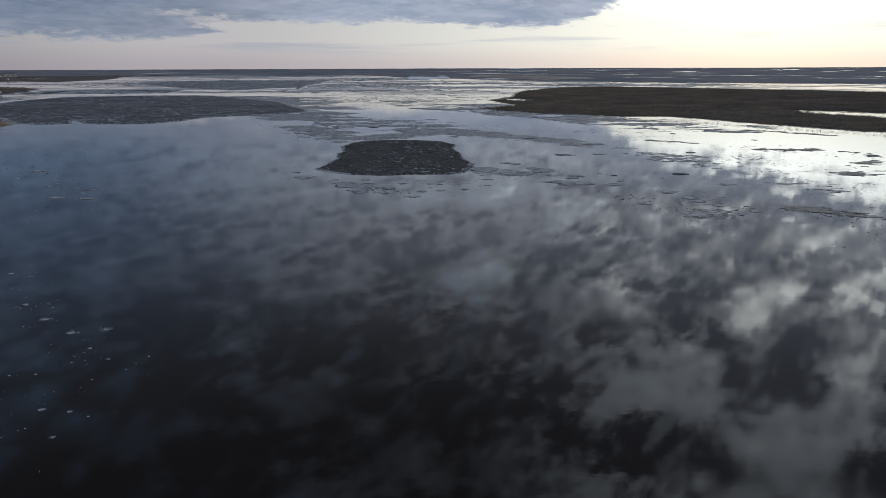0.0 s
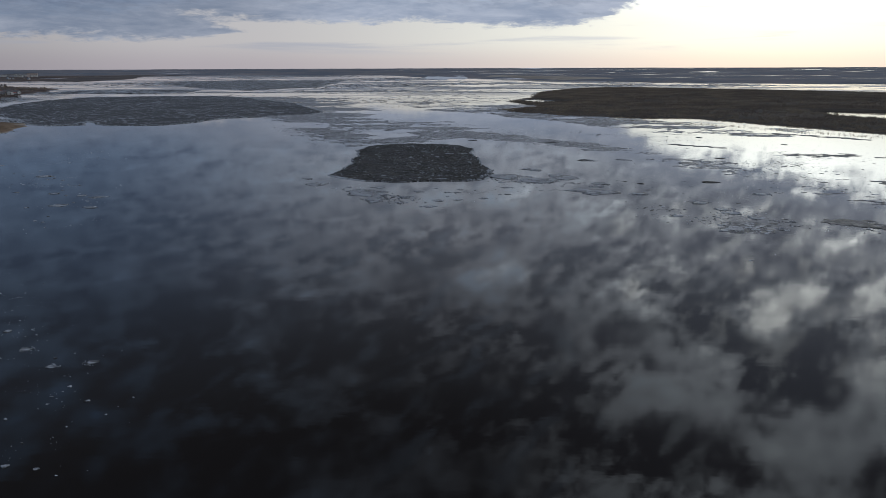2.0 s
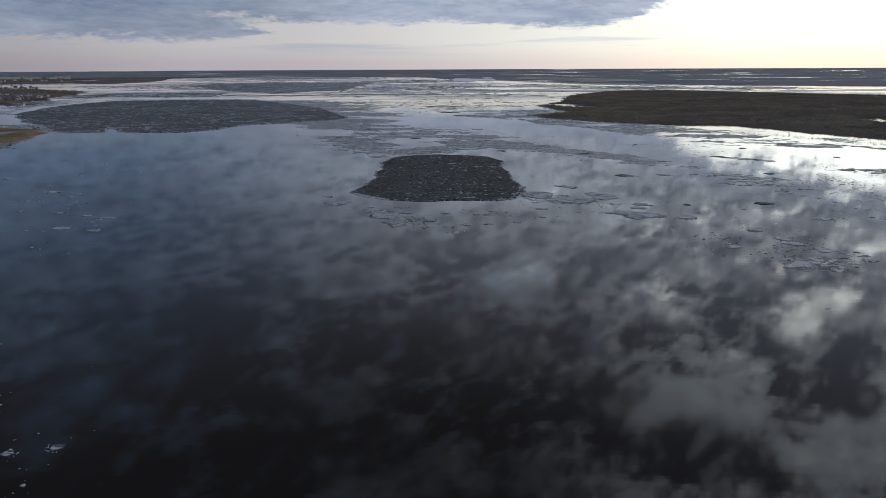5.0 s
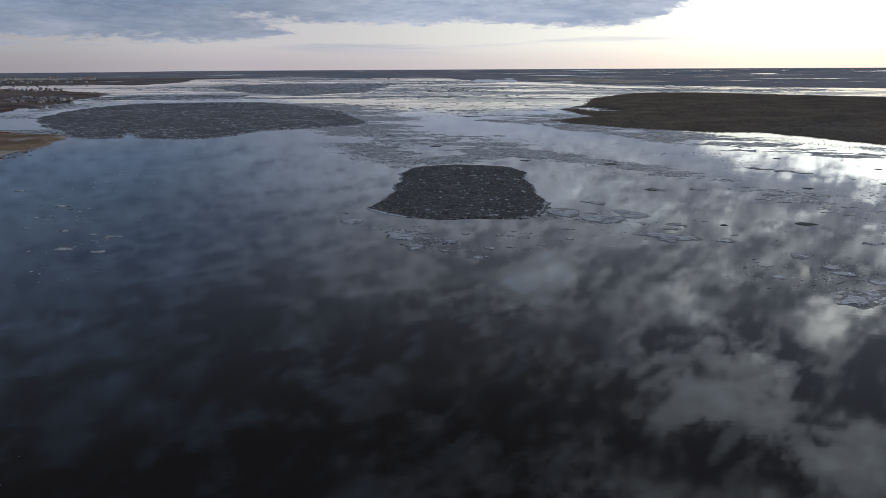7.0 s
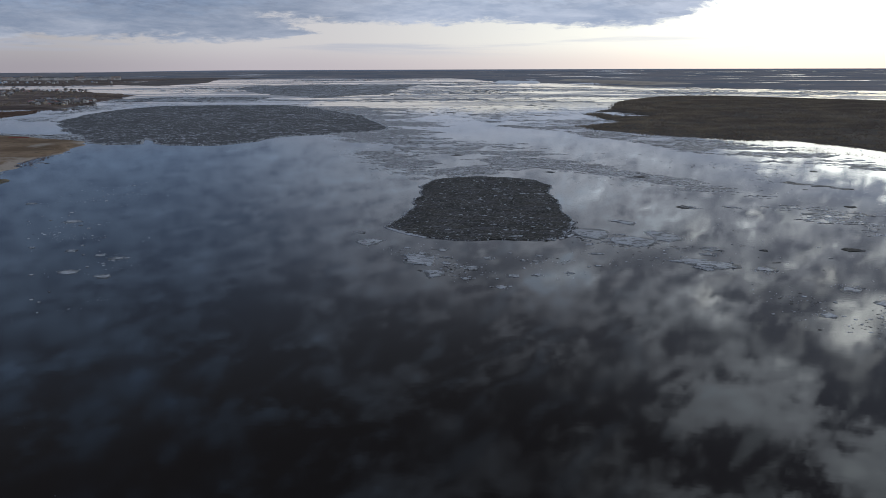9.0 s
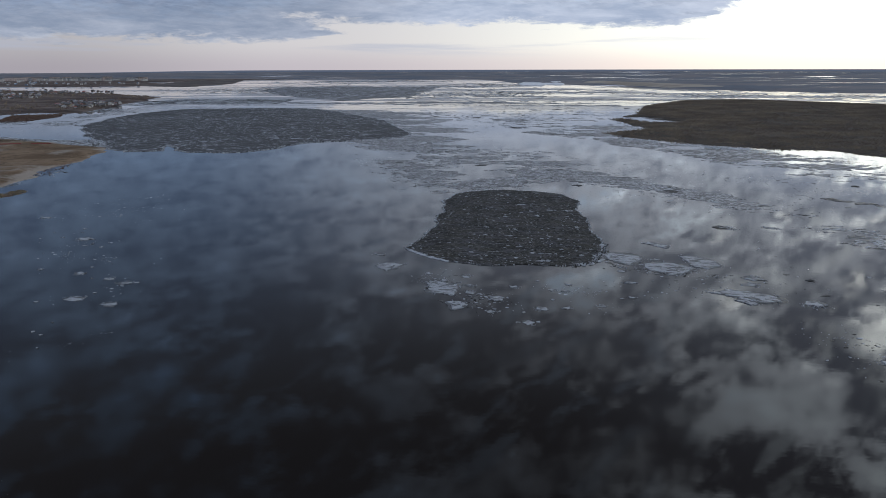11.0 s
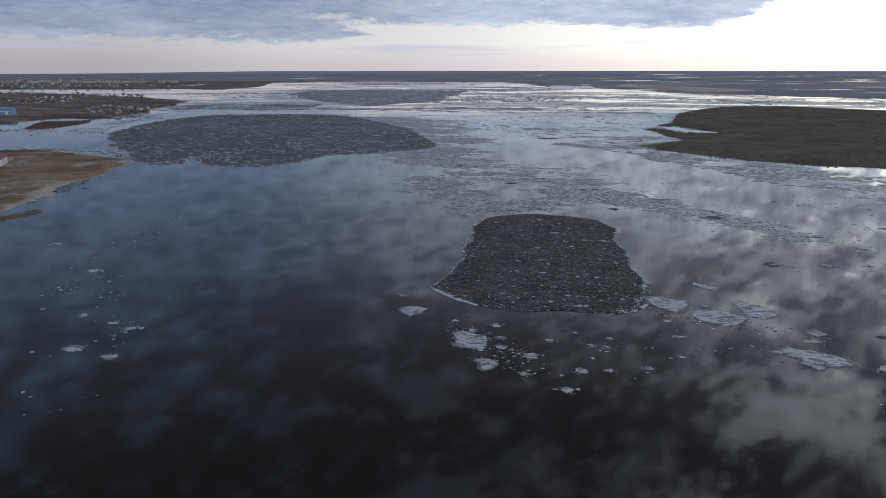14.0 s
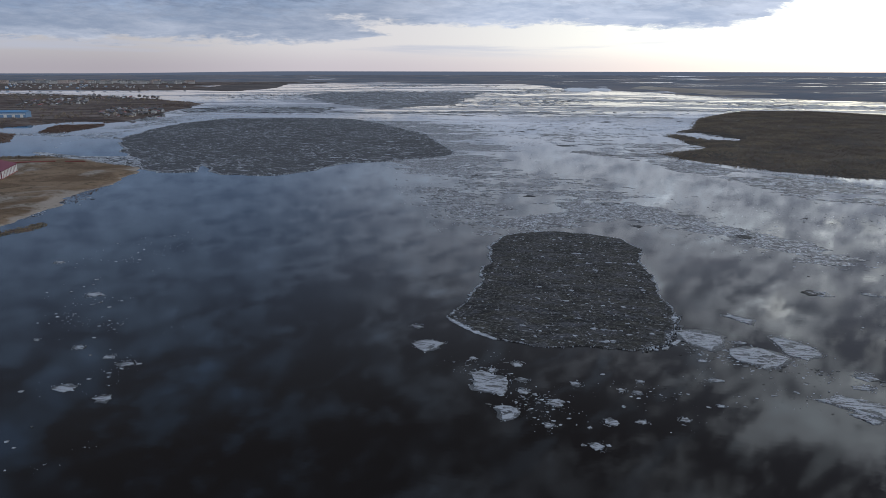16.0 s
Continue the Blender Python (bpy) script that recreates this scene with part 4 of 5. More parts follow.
# ---- single drifting floes ----
def floe_outline(r, aspect, g, corners):
    """An angular broken outline: straight breaks between a few corners, nicked along the way."""
    turn = [2 * math.pi * (k + g.uniform(-0.32, 0.32)) / corners for k in range(corners)]
    tips = [(math.cos(a) * r * q, math.sin(a) * r * q * aspect) for a in turn for q in (g.uniform(0.55, 1.28),)]
    out = []
    for (ax, ay), (bx, by) in zip(tips, tips[1:] + tips[:1]):
        for k in range(4):
            f, nick = k / 4, (1 if k == 0 else g.uniform(0.84, 1.08))
            out.append(((ax + (bx - ax) * f) * nick, (ay + (by - ay) * f) * nick))
    return out


def floe_plate(name, outline, h, mats, g, grow=1.0):
    """A flat plate on an outline: bevelled broken edge, slightly uneven top."""
    n = len(outline)
    verts, faces = [], []
    for scale, z in ((1.02, -0.15), (1.0, h * 0.5), (0.965, h), (0.62, h * 0.92), (0.25, h * 0.95)):
        verts += [(x * scale * grow, y * scale * grow, z + (g.uniform(-0.14, 0.14) * h if z > 0 else 0)) for x, y in outline]
    for level in range(4):
        faces += [(level * n + k, level * n + (k + 1) % n, (level + 1) * n + (k + 1) % n, (level + 1) * n + k) for k in range(n)]
    faces.append(tuple(range(4 * n, 5 * n)))
    return mesh_of(name, verts, faces, mats)


WET_ICE = mat_ground("wet_grey_ice", (0.045, 0.047, 0.050), (0.11, 0.115, 0.12), (0.17, 0.175, 0.185), 0.6, 3.0, 0.35)


def drifting_floe(x, y, half, seed, dark=False, aspect=0.8, turn=None):
    g = random.Random(seed)
    turn = g.uniform(-25, 25) if turn is None else turn
    label = "dark dirty slab of drifting river ice" if dark else ("white drifting ice floe with broken grey edges" if half > 0.9 else "small white piece of drifting ice")
    floe = tagged(new("ice_floe"), label, "ice floe", "drifting floes on the river")
    floe.matrix_basis = pose(x, y, 0, 0, 0, turn)
    h = min(0.16, 0.06 + half * 0.02)
    outline = floe_outline(half, aspect, g, g.choice((4, 5, 5, 6, 7)))
    part("plate", floe_plate("plate", outline, h, DARK_ICE if dark else WHITE_ICE, g), floe)
    if half > 0.6 and not dark:
        shelf = part("wet_shelf", floe_plate("wet_shelf", floe_outline(half * 1.05, aspect, g, 7), 0.035, WET_ICE, g), floe, "wet grey ice awash")
        shelf.matrix_basis = pose(half * g.uniform(-0.3, 0.3), half * aspect * g.uniform(-0.3, 0.3), 0)
        r = np.random.default_rng(seed)
        n = int(14 + half * 18)
        a, d = r.uniform(0, 2.6, n) + g.uniform(0, 6.28), half * r.uniform(0.6, 1.7, n)
        tagged(part("rubble", chunks("rubble", np.cos(a) * d, np.sin(a) * d * aspect, 0.03 + 0.09 * r.random(n) ** 2 * min(half, 2.0), 0.0, h * r.uniform(0.4, 1.0, n), PALE_BRASH, seed=seed), floe,
                    "broken grey ice on its edge"), kind="stuff")
        for k in range(2):
            t = g.uniform(0, 6.28)
            p = part("ice_block", WHITE_BLOCKS[(seed + k) % 6], floe)
            p.matrix_basis = pose(math.cos(t) * half * 0.9, math.sin(t) * half * aspect * 0.9, 0.03, 0, 0, g.uniform(0, 360)) @ Matrix.Scale(g.uniform(0.15, 0.35) * min(1.4, half), 4)
    return floe


FRONT = [(-29.3, 226.2, 1.07), (-24.8, 230.3, 1.19), (-23.2, 223.4, 1.19), (-22.3, 218.1, 1.19), (-13.2, 223.3, 1.07),
         (-16.8, 205.9, 0.95), (-5, 222.3, 0.83), (-2.1, 221.9, 0.83), (-1.1, 226.9, 0.71), (-6.6, 209.3, 1.19), (-1.8, 210.3, 0.95), (-9.2, 200.8, 1.19), (-33.9, 231.7, 0.71),
         (-17.4, 210.7, 0.4), (-13.7, 209.2, 0.4), (-12.5, 207.1, 0.39), (-10.2, 206.6, 0.48), (-15, 206.6, 0.39), (-4.6, 215.6, 0.5), (-8.1, 228.8, 0.48), (-19.2, 214.1, 0.51),
         (-49.1, 247.4, 1.43), (-11.3, 200.5, 0.59), (-7.3, 201.3, 0.59)]
RIGHT = [(20.7, 251.9, 1.43), (41.3, 237.3, 2.26), (12.9, 230.2, 1.31),
         (5.5, 212.7, 0.95), (12, 219.1, 0.83), (11.6, 239.8, 0.95), (9.8, 218.3, 0.42), (17.9, 232.5, 0.37), (47, 293.3, 2.5), (60.2, 294.7, 2.26), (38.5, 232.3, 1.78)]
LEFT = [(-94.9, 199.6, 1.55), (-100.7, 214.2, 1.43), (-106.4, 216.9, 1.19), (-115.1, 220.1, 1.43), (-104.4, 201.9, 1.9), (-136.5, 253.5, 2.26), (-168.6, 279.7, 1.55), (-127.4, 222, 0.83), (-111.3, 199.2, 0.52),
        (-131, 248.1, 0.59), (-126.4, 245, 0.59), (-145.3, 265.6, 0.54), (-144.3, 254, 0.5), (-110.6, 216.9, 0.39), (-103, 206.4, 0.45), (-99.5, 188, 0.39), (-97.2, 181.6, 0.3),
        (-99.8, 183, 0.45), (-93.5, 175.7, 0.36), (-98.1, 215, 0.48), (-116.2, 225.8, 0.52)]
EARLY = [(-56.3, 105.1, 0.8), (-50, 99.5, 0.63), (-62.4, 111.3, 0.57), (-45.9, 101.1, 0.7), (-44.9, 94.2, 0.3), (-41.3, 90.7, 0.29), (-42.1, 77.7, 0.39), (-39.1, 77.3, 0.29), (-38.2, 72, 0.4),
         (-51.1, 102.3, 0.26), (-74.1, 127.8, 0.49), (-47.5, 86.5, 0.21), (-57.7, 110, 0.21), (-50.3, 86.2, 0.17), (-43, 81.8, 0.15)]
CLUSTER = [(54.2, 197.4, 0.59), (50.1, 189.3, 1.31), (58.2, 175.3, 3.69), (63.3, 197.5, 2.14), (60.6, 205.7, 2.38), (82.2, 219.5, 2.14), (64.3, 192.2, 2.38), (48.7, 220.2, 2.26),
           (67.6, 187, 1.78), (-232.8, 370, 0.83), (-234.9, 376.9, 1.19), (-235.6, 381.2, 1.07), (-227.2, 364.3, 0.59)]
DARK = [(75.2, 240.4, 2.74), (53.2, 237.6, 1.19), (41.7, 357.4, 2.86), (46.6, 293.7, 2.74), (144.1, 348.5, 1.9), (-82, 433, 3.09), (116.3, 382.2, 2.14),
        (-32.6, 662.3, 7.14), (98.4, 298.9, 2.26), (-231.1, 377.6, 1.31),
        (-75.5, 487.8, 3.8), (-40.3, 428.4, 2.6), (-0.7, 416.8, 2.4), (5.5, 369.8, 2.2), (41.3, 359.5, 3.2)]
for k, group in enumerate((FRONT, RIGHT, LEFT, EARLY, CLUSTER, DARK)):
    for i, (fx, fy, fr) in enumerate(group):
        drifting_floe(fx, fy, fr, 1000 * k + i, k == 5, random.uniform(0.6, 0.85) if k == 1 else random.uniform(0.75, 1.1), random.uniform(-40, -12) if k == 1 and fr > 2 else None)


# the larger floes, each with its own broken plan
BROKEN = [([(-33.2, 224.3), (-31.2, 225.9), (-28.7, 224.2), (-26.4, 223.6), (-25.5, 220.2), (-25.8, 216.2), (-27.7, 216.7), (-31.3, 217.4)], 0.45, "white angular ice floe with a dark melted hollow"),
          ([(-26.8, 210.5), (-25.2, 211.7), (-22.8, 211.3), (-22.2, 209.7), (-23.3, 207.0), (-24.6, 206.5)], 0.4, "small white wedge of ice with a wet grey edge"),
          ([(7.4, 256.1), (9.3, 257.6), (17.3, 255.0), (15.9, 249.2), (14.0, 245.6), (9.6, 249.9)], 0.25, "large pale slab of ice split from the dark floe")]
STREAKED = [([(17.9, 247.7), (24.8, 249.1), (28.8, 245.0), (26.3, 240.9), (22.7, 238.4), (19.0, 241.1)], 0.6, "streaky white ice floe with dark leads"),
            ([(27.6, 255.8), (30.5, 257.1), (35.7, 250.8), (35.5, 247.6), (32.5, 244.6), (29.3, 246.9)], 0.5, "long white ice floe with dark streaks"),
            ([(29.0, 225.4), (33.0, 228.2), (40.4, 225.6), (42.5, 221.0), (38.5, 219.8), (33.2, 222.8)], 0.35, "bright white ice floe with a torn edge"),
            ([(-47.6, 237.4), (-45.3, 239.6), (-41.4, 238.7), (-44.2, 233.2), (-46.2, 234.7)], 0.15, "pale lone ice floe on dark water"),
            ([(20.1, 269.4), (21.7, 270.9), (26.3, 267.8), (25.3, 264.4)], 0.1, "thin grey plate of ice awash"),
            ([(32.9, 220.7), (35.0, 221.4), (37.3, 218.6), (35.4, 217.4)], 0.2, "small pale plate of ice"),
            ([(-17.6, 214.2), (-16.9, 215.7), (-14.7, 215.3), (-15.1, 213.4)], 0.2, "small pale plate of ice")]


def torn(plan, g, rounds=3, rough=0.10):
    """The plan with each side broken again and again at an offset middle."""
    for k in range(rounds):
        out = []
        for (ax, ay), (bx, by) in zip(plan, plan[1:] + plan[:1]):
            off = g.gauss(0, rough / (1 + 0.3 * k))
            out += [(ax, ay), ((ax + bx) / 2 - (by - ay) * off, (ay + by) / 2 + (bx - ax) * off)]
        plan = out
    return plan


def broken_floe(plan, wet, label, seed):
    g = random.Random(seed)
    cx, cy = sum(p[0] for p in plan) / len(plan), sum(p[1] for p in plan) / len(plan)
    local = [(x - cx, y - cy) for x, y in plan]
    size = max(math.hypot(x, y) for x, y in local)
    floe = tagged(new("ice_floe"), label, "ice floe", "drifting floes on the river")
    floe.matrix_basis = pose(cx, cy, 0)
    outline = torn(local, g)
    part("plate", floe_plate("plate", outline, 0.13, WHITE_ICE, g), floe)
    part("wet_shelf", floe_plate("wet_shelf", torn(local, g, 3, 0.16), 0.05, WET_ICE, g, 1.06), floe, "wet grey ice awash").matrix_basis = pose(size * g.uniform(-0.08, 0.12), size * g.uniform(-0.10, 0.02), 0)
    for k in range(round(wet * 12)):
        a, d = g.uniform(0, 6.28), size * g.uniform(0.1, 0.62)
        hollow = part("melt_hollow", floe_plate("melt_hollow", torn(floe_outline(size * g.uniform(0.06, 0.2), g.uniform(0.4, 0.9), g, 6), g, 1), 0.03, WET_ICE, g), floe, "dark wet hollow")
        hollow.matrix_basis = pose(math.cos(a) * d, math.sin(a) * d * 0.75, 0.125, 0, 0, g.uniform(-50, -10))
    r = np.random.default_rng(seed)
    n = int(26 * size ** 0.7)
    i = r.integers(0, len(outline), n)
    edge = np.array(outline)[i] * r.uniform(0.85, 1.3, (n, 1))
    tagged(part("rubble", chunks("rubble", edge[:, 0], edge[:, 1], 0.04 + 0.18 * r.random(n) ** 3, 0.0, 0.14 * r.uniform(0.4, 1.2, n), PALE_BRASH, seed=seed), floe, "crushed ice along its edge"), kind="stuff")


for i, (plan, wet, text) in enumerate(BROKEN + STREAKED):
    broken_floe(plan, wet, text, 7000 + i)
belt("crumbs of ice trailing from the floes", [(-24, 222), (-20, 214), (-15, 207), (-7, 202)], [2.2, 2.0, 1.8, 1.5], 260, 0.10, 91, 0.25, 0.08, BRASH)
belt("crumbs of ice around the streaky floes", [(10, 246), (20, 242), (30, 240), (38, 234), (42, 228)], [2.0, 2.6, 3.0, 4.0, 3.0], 420, 0.11, 92, 0.25, 0.08, BRASH)


# ---- scrub and reeds ----
def scrub_mat(name, a, b, c):
    m, nt, bs, co = material(name, 0.9)
    rnd = nt.nodes.new("ShaderNodeNewGeometry").outputs["Random Per Island"]
    patch = fbm(nt, co, 0.03, 4.0, 0.6)
    base = mix(nt, step(nt, patch, 0.4, 0.62), a, b)
    nt.links.new(mix(nt, calc(nt, "MULTIPLY", rnd, 0.6), base, c), bs.inputs["Base Color"])
    return m


SCRUB = scrub_mat("bare_willow_twigs", (0.185, 0.150, 0.122), (0.330, 0.270, 0.190), (0.17, 0.140, 0.122))
RUSTY = scrub_mat("reddish_brush", (0.165, 0.110, 0.090), (0.20, 0.140, 0.110), (0.11, 0.080, 0.070))
REEDS = scrub_mat("dry_reeds", (0.22, 0.175, 0.115), (0.30, 0.24, 0.15), (0.14, 0.11, 0.075))


def scrub(name, x, y, base, tall, mats, seed, stems=7, spread=0.7, stout=0.16):
    """Bare shrubs: each a tuft of tapering, outward-leaning stems."""
    g = np.random.default_rng(seed)
    n = len(x)
    tall = np.broadcast_to(tall, n) * g.uniform(0.6, 1.25, n)
    a = g.uniform(0, 6.283, (n, stems))
    foot = g.uniform(0, 0.45, (n, stems)) * spread
    lean = g.uniform(0.1, 0.8, (n, stems)) * spread
    hgt = tall[:, None] * g.uniform(0.55, 1.0, (n, stems))
    ca, sa = np.cos(a), np.sin(a)
    fx, fy = x[:, None] + ca * foot, y[:, None] + sa * foot
    tx, ty = fx + ca * lean, fy + sa * lean
    w = g.uniform(0, 6.283, (n, stems))
    wx, wy = np.cos(w) * stout, np.sin(w) * stout
    zb = np.broadcast_to(np.asarray(base)[:, None], fx.shape)
    v = np.stack([np.stack([fx - wx, fy - wy, zb], -1), np.stack([fx + wx, fy + wy, zb], -1),
                  np.stack([tx + wx * 0.9, ty + wy * 0.9, zb + hgt * 0.7], -1), np.stack([tx + wx * 0.1, ty + wy * 0.1, zb + hgt], -1)], 2)
    k = np.arange(n * stems)[:, None] * 4
    return mesh_of(name, v.reshape(-1, 3).tolist(), (k + np.arange(4)).tolist(), mats)


def grow(label, poly, count, tall, mats, seed, margin, clump, scale, top, slope, band=None, stems=7, spread=0.8, stout=0.16, name="willow_scrub"):
    x, y, g = scatter_inside(poly, count, seed, margin, clump, scale)
    sd = np.where(in_inlet(x, y) > -1.0, -50.0, inside_by(poly, x, y))
    x, y, sd = x[sd > -40], y[sd > -40], sd[sd > -40]
    if band:
        keep = sd < band
        x, y, sd = x[keep], y[keep], sd[keep]
    return tagged(new(name, scrub(name, x, y, np.clip(sd * slope, 0.0, top) - 0.1, tall, mats, seed + 1, stems, spread, stout)), label, "scrub", kind="stuff")


grow("dense dark bare willow scrub on the marsh", ISLAND, 60000, 1.35, SCRUB, 301, 2.0, 0.05, 0.02, 1.6, 0.06, None, 5, 2.1, 0.13)
grow("dry brown reeds on the marsh edge", ISLAND, 20000, 1.1, REEDS, 303, -4.0, 0.15, 0.05, 1.6, 0.06, 24.0, 5, 0.8, 0.07, "reeds")
REED_LINE = [(84, 526), (133, 484), (165, 451), (224, 361), (280, 315), (284, 307), (218, 353), (157, 442), (126, 479), (81, 521)]
grow("sparse dry reeds standing in the icy shallows", REED_LINE, 2600, 0.75, REEDS, 305, -1.0, 0.1, 0.1, 0.1, 0.01, None, 4, 0.5, 0.035, "reeds")
grow("dark brush on the headland", [(-420, 484), (-363, 504), (-344, 504), (-350, 496), (-406, 473)], 900, 2.2, SCRUB, 307, 0.0, 0.0, 0.1, 1.2, 0.16, None, 8, 1.0, 0.12, "brush")
grow("low reddish brush along the headland shore", [(-232, 367), (-246, 403), (-253, 424), (-258, 424), (-252, 400), (-239, 364)], 160, 0.45, RUSTY, 309, -0.5, 0.1, 0.2, 0.6, 0.16, None, 6, 0.5, 0.07, "brush")
STRIP = [(-511, 675), (-539, 721), (-553, 749), (-521, 767), (-524, 787), (-507, 763), (-493, 686)]
tagged(new("islet", sheet("islet", STRIP, 3.0, bank(0.8, 0.12, 0.3, 0.1, 12), RUST, (4.0, 0.08))), "narrow brown grassy islet in the backwater", "islet", kind="structure")
grow("brown brush on the islet", STRIP, 900, 1.4, RUSTY, 311, 0.5, 0.0, 0.1, 0.8, 0.12, None, 6, 1.0, 0.16, "brush")
STRIP_B = [(-469, 595), (-521, 658), (-549, 658), (-588, 602), (-532, 560)]
tagged(new("islet", sheet("islet", STRIP_B, 3.0, bank(0.9, 0.12, 0.3, 0.1, 13), RUST, (4.0, 0.08))), "low brown islet in the backwater", "islet", kind="structure")
grow("brown brush on the islet", STRIP_B, 900, 1.4, RUSTY, 313, 0.5, 0.0, 0.1, 0.9, 0.12, None, 6, 1.0, 0.16, "brush")
grow("short dry grass on the headland", SPIT_PLAN, 5200, 0.3, REEDS, 321, 5.0, 0.2, 0.06, 1.3, 0.16, None, 5, 0.5, 0.05, "dry_grass")
grow("rusty dead grass along the headland shore", [(-238, 352), (-232, 330), (-229, 311), (-238, 290), (-245, 285), (-240, 312), (-242, 340), (-246, 362)], 260, 0.3, RUSTY, 323, 0.0, 0.05, 0.2, 0.6, 0.16, None, 5, 0.5, 0.06, "dead_grass")
belt("wrack of ice and driftwood along the headland shore", [(-224, 311), (-226, 330), (-234, 358), (-240, 376), (-245, 398), (-250, 425)], [0.8, 1.0, 1.6, 1.4, 1.0, 1.0], 170, 0.17, 93, 0.1, 0.12, BRASH)
SHOAL = [(-221, 305), (-218, 321), (-216, 330), (-210, 325), (-209, 316), (-213, 305)]
tagged(new("shoal", sheet("shoal", SHOAL, 0.7, lambda sd, x, y: bank(0.10, 0.08, 0.12, 0.25, 14)(sd - 2.4, x, y), RUST, (4.5, 0.22))), "muddy shoal with dead grass off the headland", "shoal", kind="structure")
grow("dead grass on the shoal", SHOAL, 350, 0.4, REEDS, 315, 0.0, 0.0, 0.2, 0.2, 0.1, None, 6, 0.4, 0.06, "dead_grass")

grow("bare bushes and trees among the village plots", TOWN_PLAN, 1700, 2.6, SCRUB, 317, 6.0, 0.35, 0.008, 2.2, 0.10, None, 5, 2.0, 0.35, "bushes")
grow("dark bushes along the town shore", TOWN_PLAN, 3500, 1.6, RUSTY, 319, 2.0, 0.1, 0.03, 2.2, 0.10, 40.0, 5, 1.8, 0.30, "bushes")


# ---- village ----
def paint(name, a, b, rough=0.7):
    return mat_paint(name, a, b, 0.8, rough)


WALLS = [paint("white_plaster", (0.48, 0.47, 0.46), (0.64, 0.63, 0.62)), paint("weathered_timber", (0.12, 0.10, 0.088), (0.20, 0.17, 0.15)),
         paint("grey_siding", (0.30, 0.31, 0.33), (0.42, 0.43, 0.45)), paint("blue_siding", (0.16, 0.26, 0.42), (0.22, 0.34, 0.50)), paint("yellow_brick", (0.42, 0.35, 0.26), (0.52, 0.44, 0.34))]
ROOFS = [paint("grey_metal_roof", (0.20, 0.205, 0.225), (0.32, 0.33, 0.36), 0.5), paint("red_metal_roof", (0.22, 0.08, 0.07), (0.30, 0.12, 0.11), 0.5),
         paint("dark_roof", (0.09, 0.09, 0.10), (0.15, 0.145, 0.15)), paint("pale_roof", (0.52, 0.53, 0.56), (0.68, 0.69, 0.72), 0.5), paint("blue_metal_roof", (0.08, 0.22, 0.42), (0.12, 0.30, 0.52), 0.45)]
PANE = mat_paint("window_glass", (0.03, 0.035, 0.04), (0.06, 0.065, 0.07), 0.5, 0.08)
TRIM = paint("white_trim", (0.70, 0.70, 0.68), (0.80, 0.80, 0.78))
BRICK = paint("chimney_brick", (0.28, 0.13, 0.10), (0.36, 0.18, 0.14))


def box(bm, x0, y0, z0, x1, y1, z1):
    bmesh.ops.create_cube(bm, size=1, matrix=Matrix.Translation(((x0 + x1) / 2, (y0 + y1) / 2, (z0 + z1) / 2)) @ Matrix.Diagonal((x1 - x0, y1 - y0, z1 - z0, 1)))


def boxes(name, mats, *sizes):
    bm = bmesh.new()
    for size in sizes:
        box(bm, *size)
    me = bpy.data.meshes.new(name)
    bm.to_mesh(me)
    bm.free()
    me.materials.append(mats)
    return me


def gable_wall(name, w, d, h, rise, mats):
    x, y = w / 2, d / 2
    v = [(-x, -y, -0.6), (x, -y, -0.6), (x, y, -0.6), (-x, y, -0.6), (-x, -y, h), (x, -y, h), (x, y, h), (-x, y, h), (0, -y, h + rise), (0, y, h + rise)]
    f = [(0, 1, 5, 8, 4), (1, 2, 6, 5), (2, 3, 7, 9, 6), (3, 0, 4, 7), (3, 2, 1, 0), (4, 8, 9, 7), (8, 5, 6, 9)]
    return mesh_of(name, v, f, mats)


def gable_roof(name, w, d, h, rise, mats, over=0.5, thick=0.18):
    k = rise / (w / 2)
    x, y, e = w / 2 + over, d / 2 + over, h - over * k
    v = []
    for lift in (0.03, thick + 0.03):
        v += [(-x, -y, e + lift), (0, -y, h + rise + lift), (x, -y, e + lift), (-x, y, e + lift), (0, y, h + rise + lift), (x, y, e + lift)]
    f = [(6, 7, 10, 9), (7, 8, 11, 10), (3, 4, 1, 0), (4, 5, 2, 1), (0, 6, 9, 3), (8, 2, 5, 11), (0, 1, 7, 6), (1, 2, 8, 7), (3, 9, 10, 4), (4, 10, 11, 5)]
    return mesh_of(name, v, f, mats)


def window_on(parent, x, y, z, side, w=1.1, h=1.3):
    """A framed window proud of a wall; side is the outward direction along x or y."""
    sx, sy = side
    hx, hy = (0.05, w / 2) if sx else (w / 2, 0.05)
    win = part("window", boxes("window", TRIM, (x - hx, y - hy, z - h / 2, x + hx, y + hy, z + h / 2)), parent)
    part("pane", boxes("pane", PANE, (x + sx * 0.03 - hx * 0.8, y + sy * 0.03 - hy * 0.8, z - h * 0.4, x + sx * 0.03 + hx * 0.8, y + sy * 0.03 + hy * 0.8, z + h * 0.4)), win)


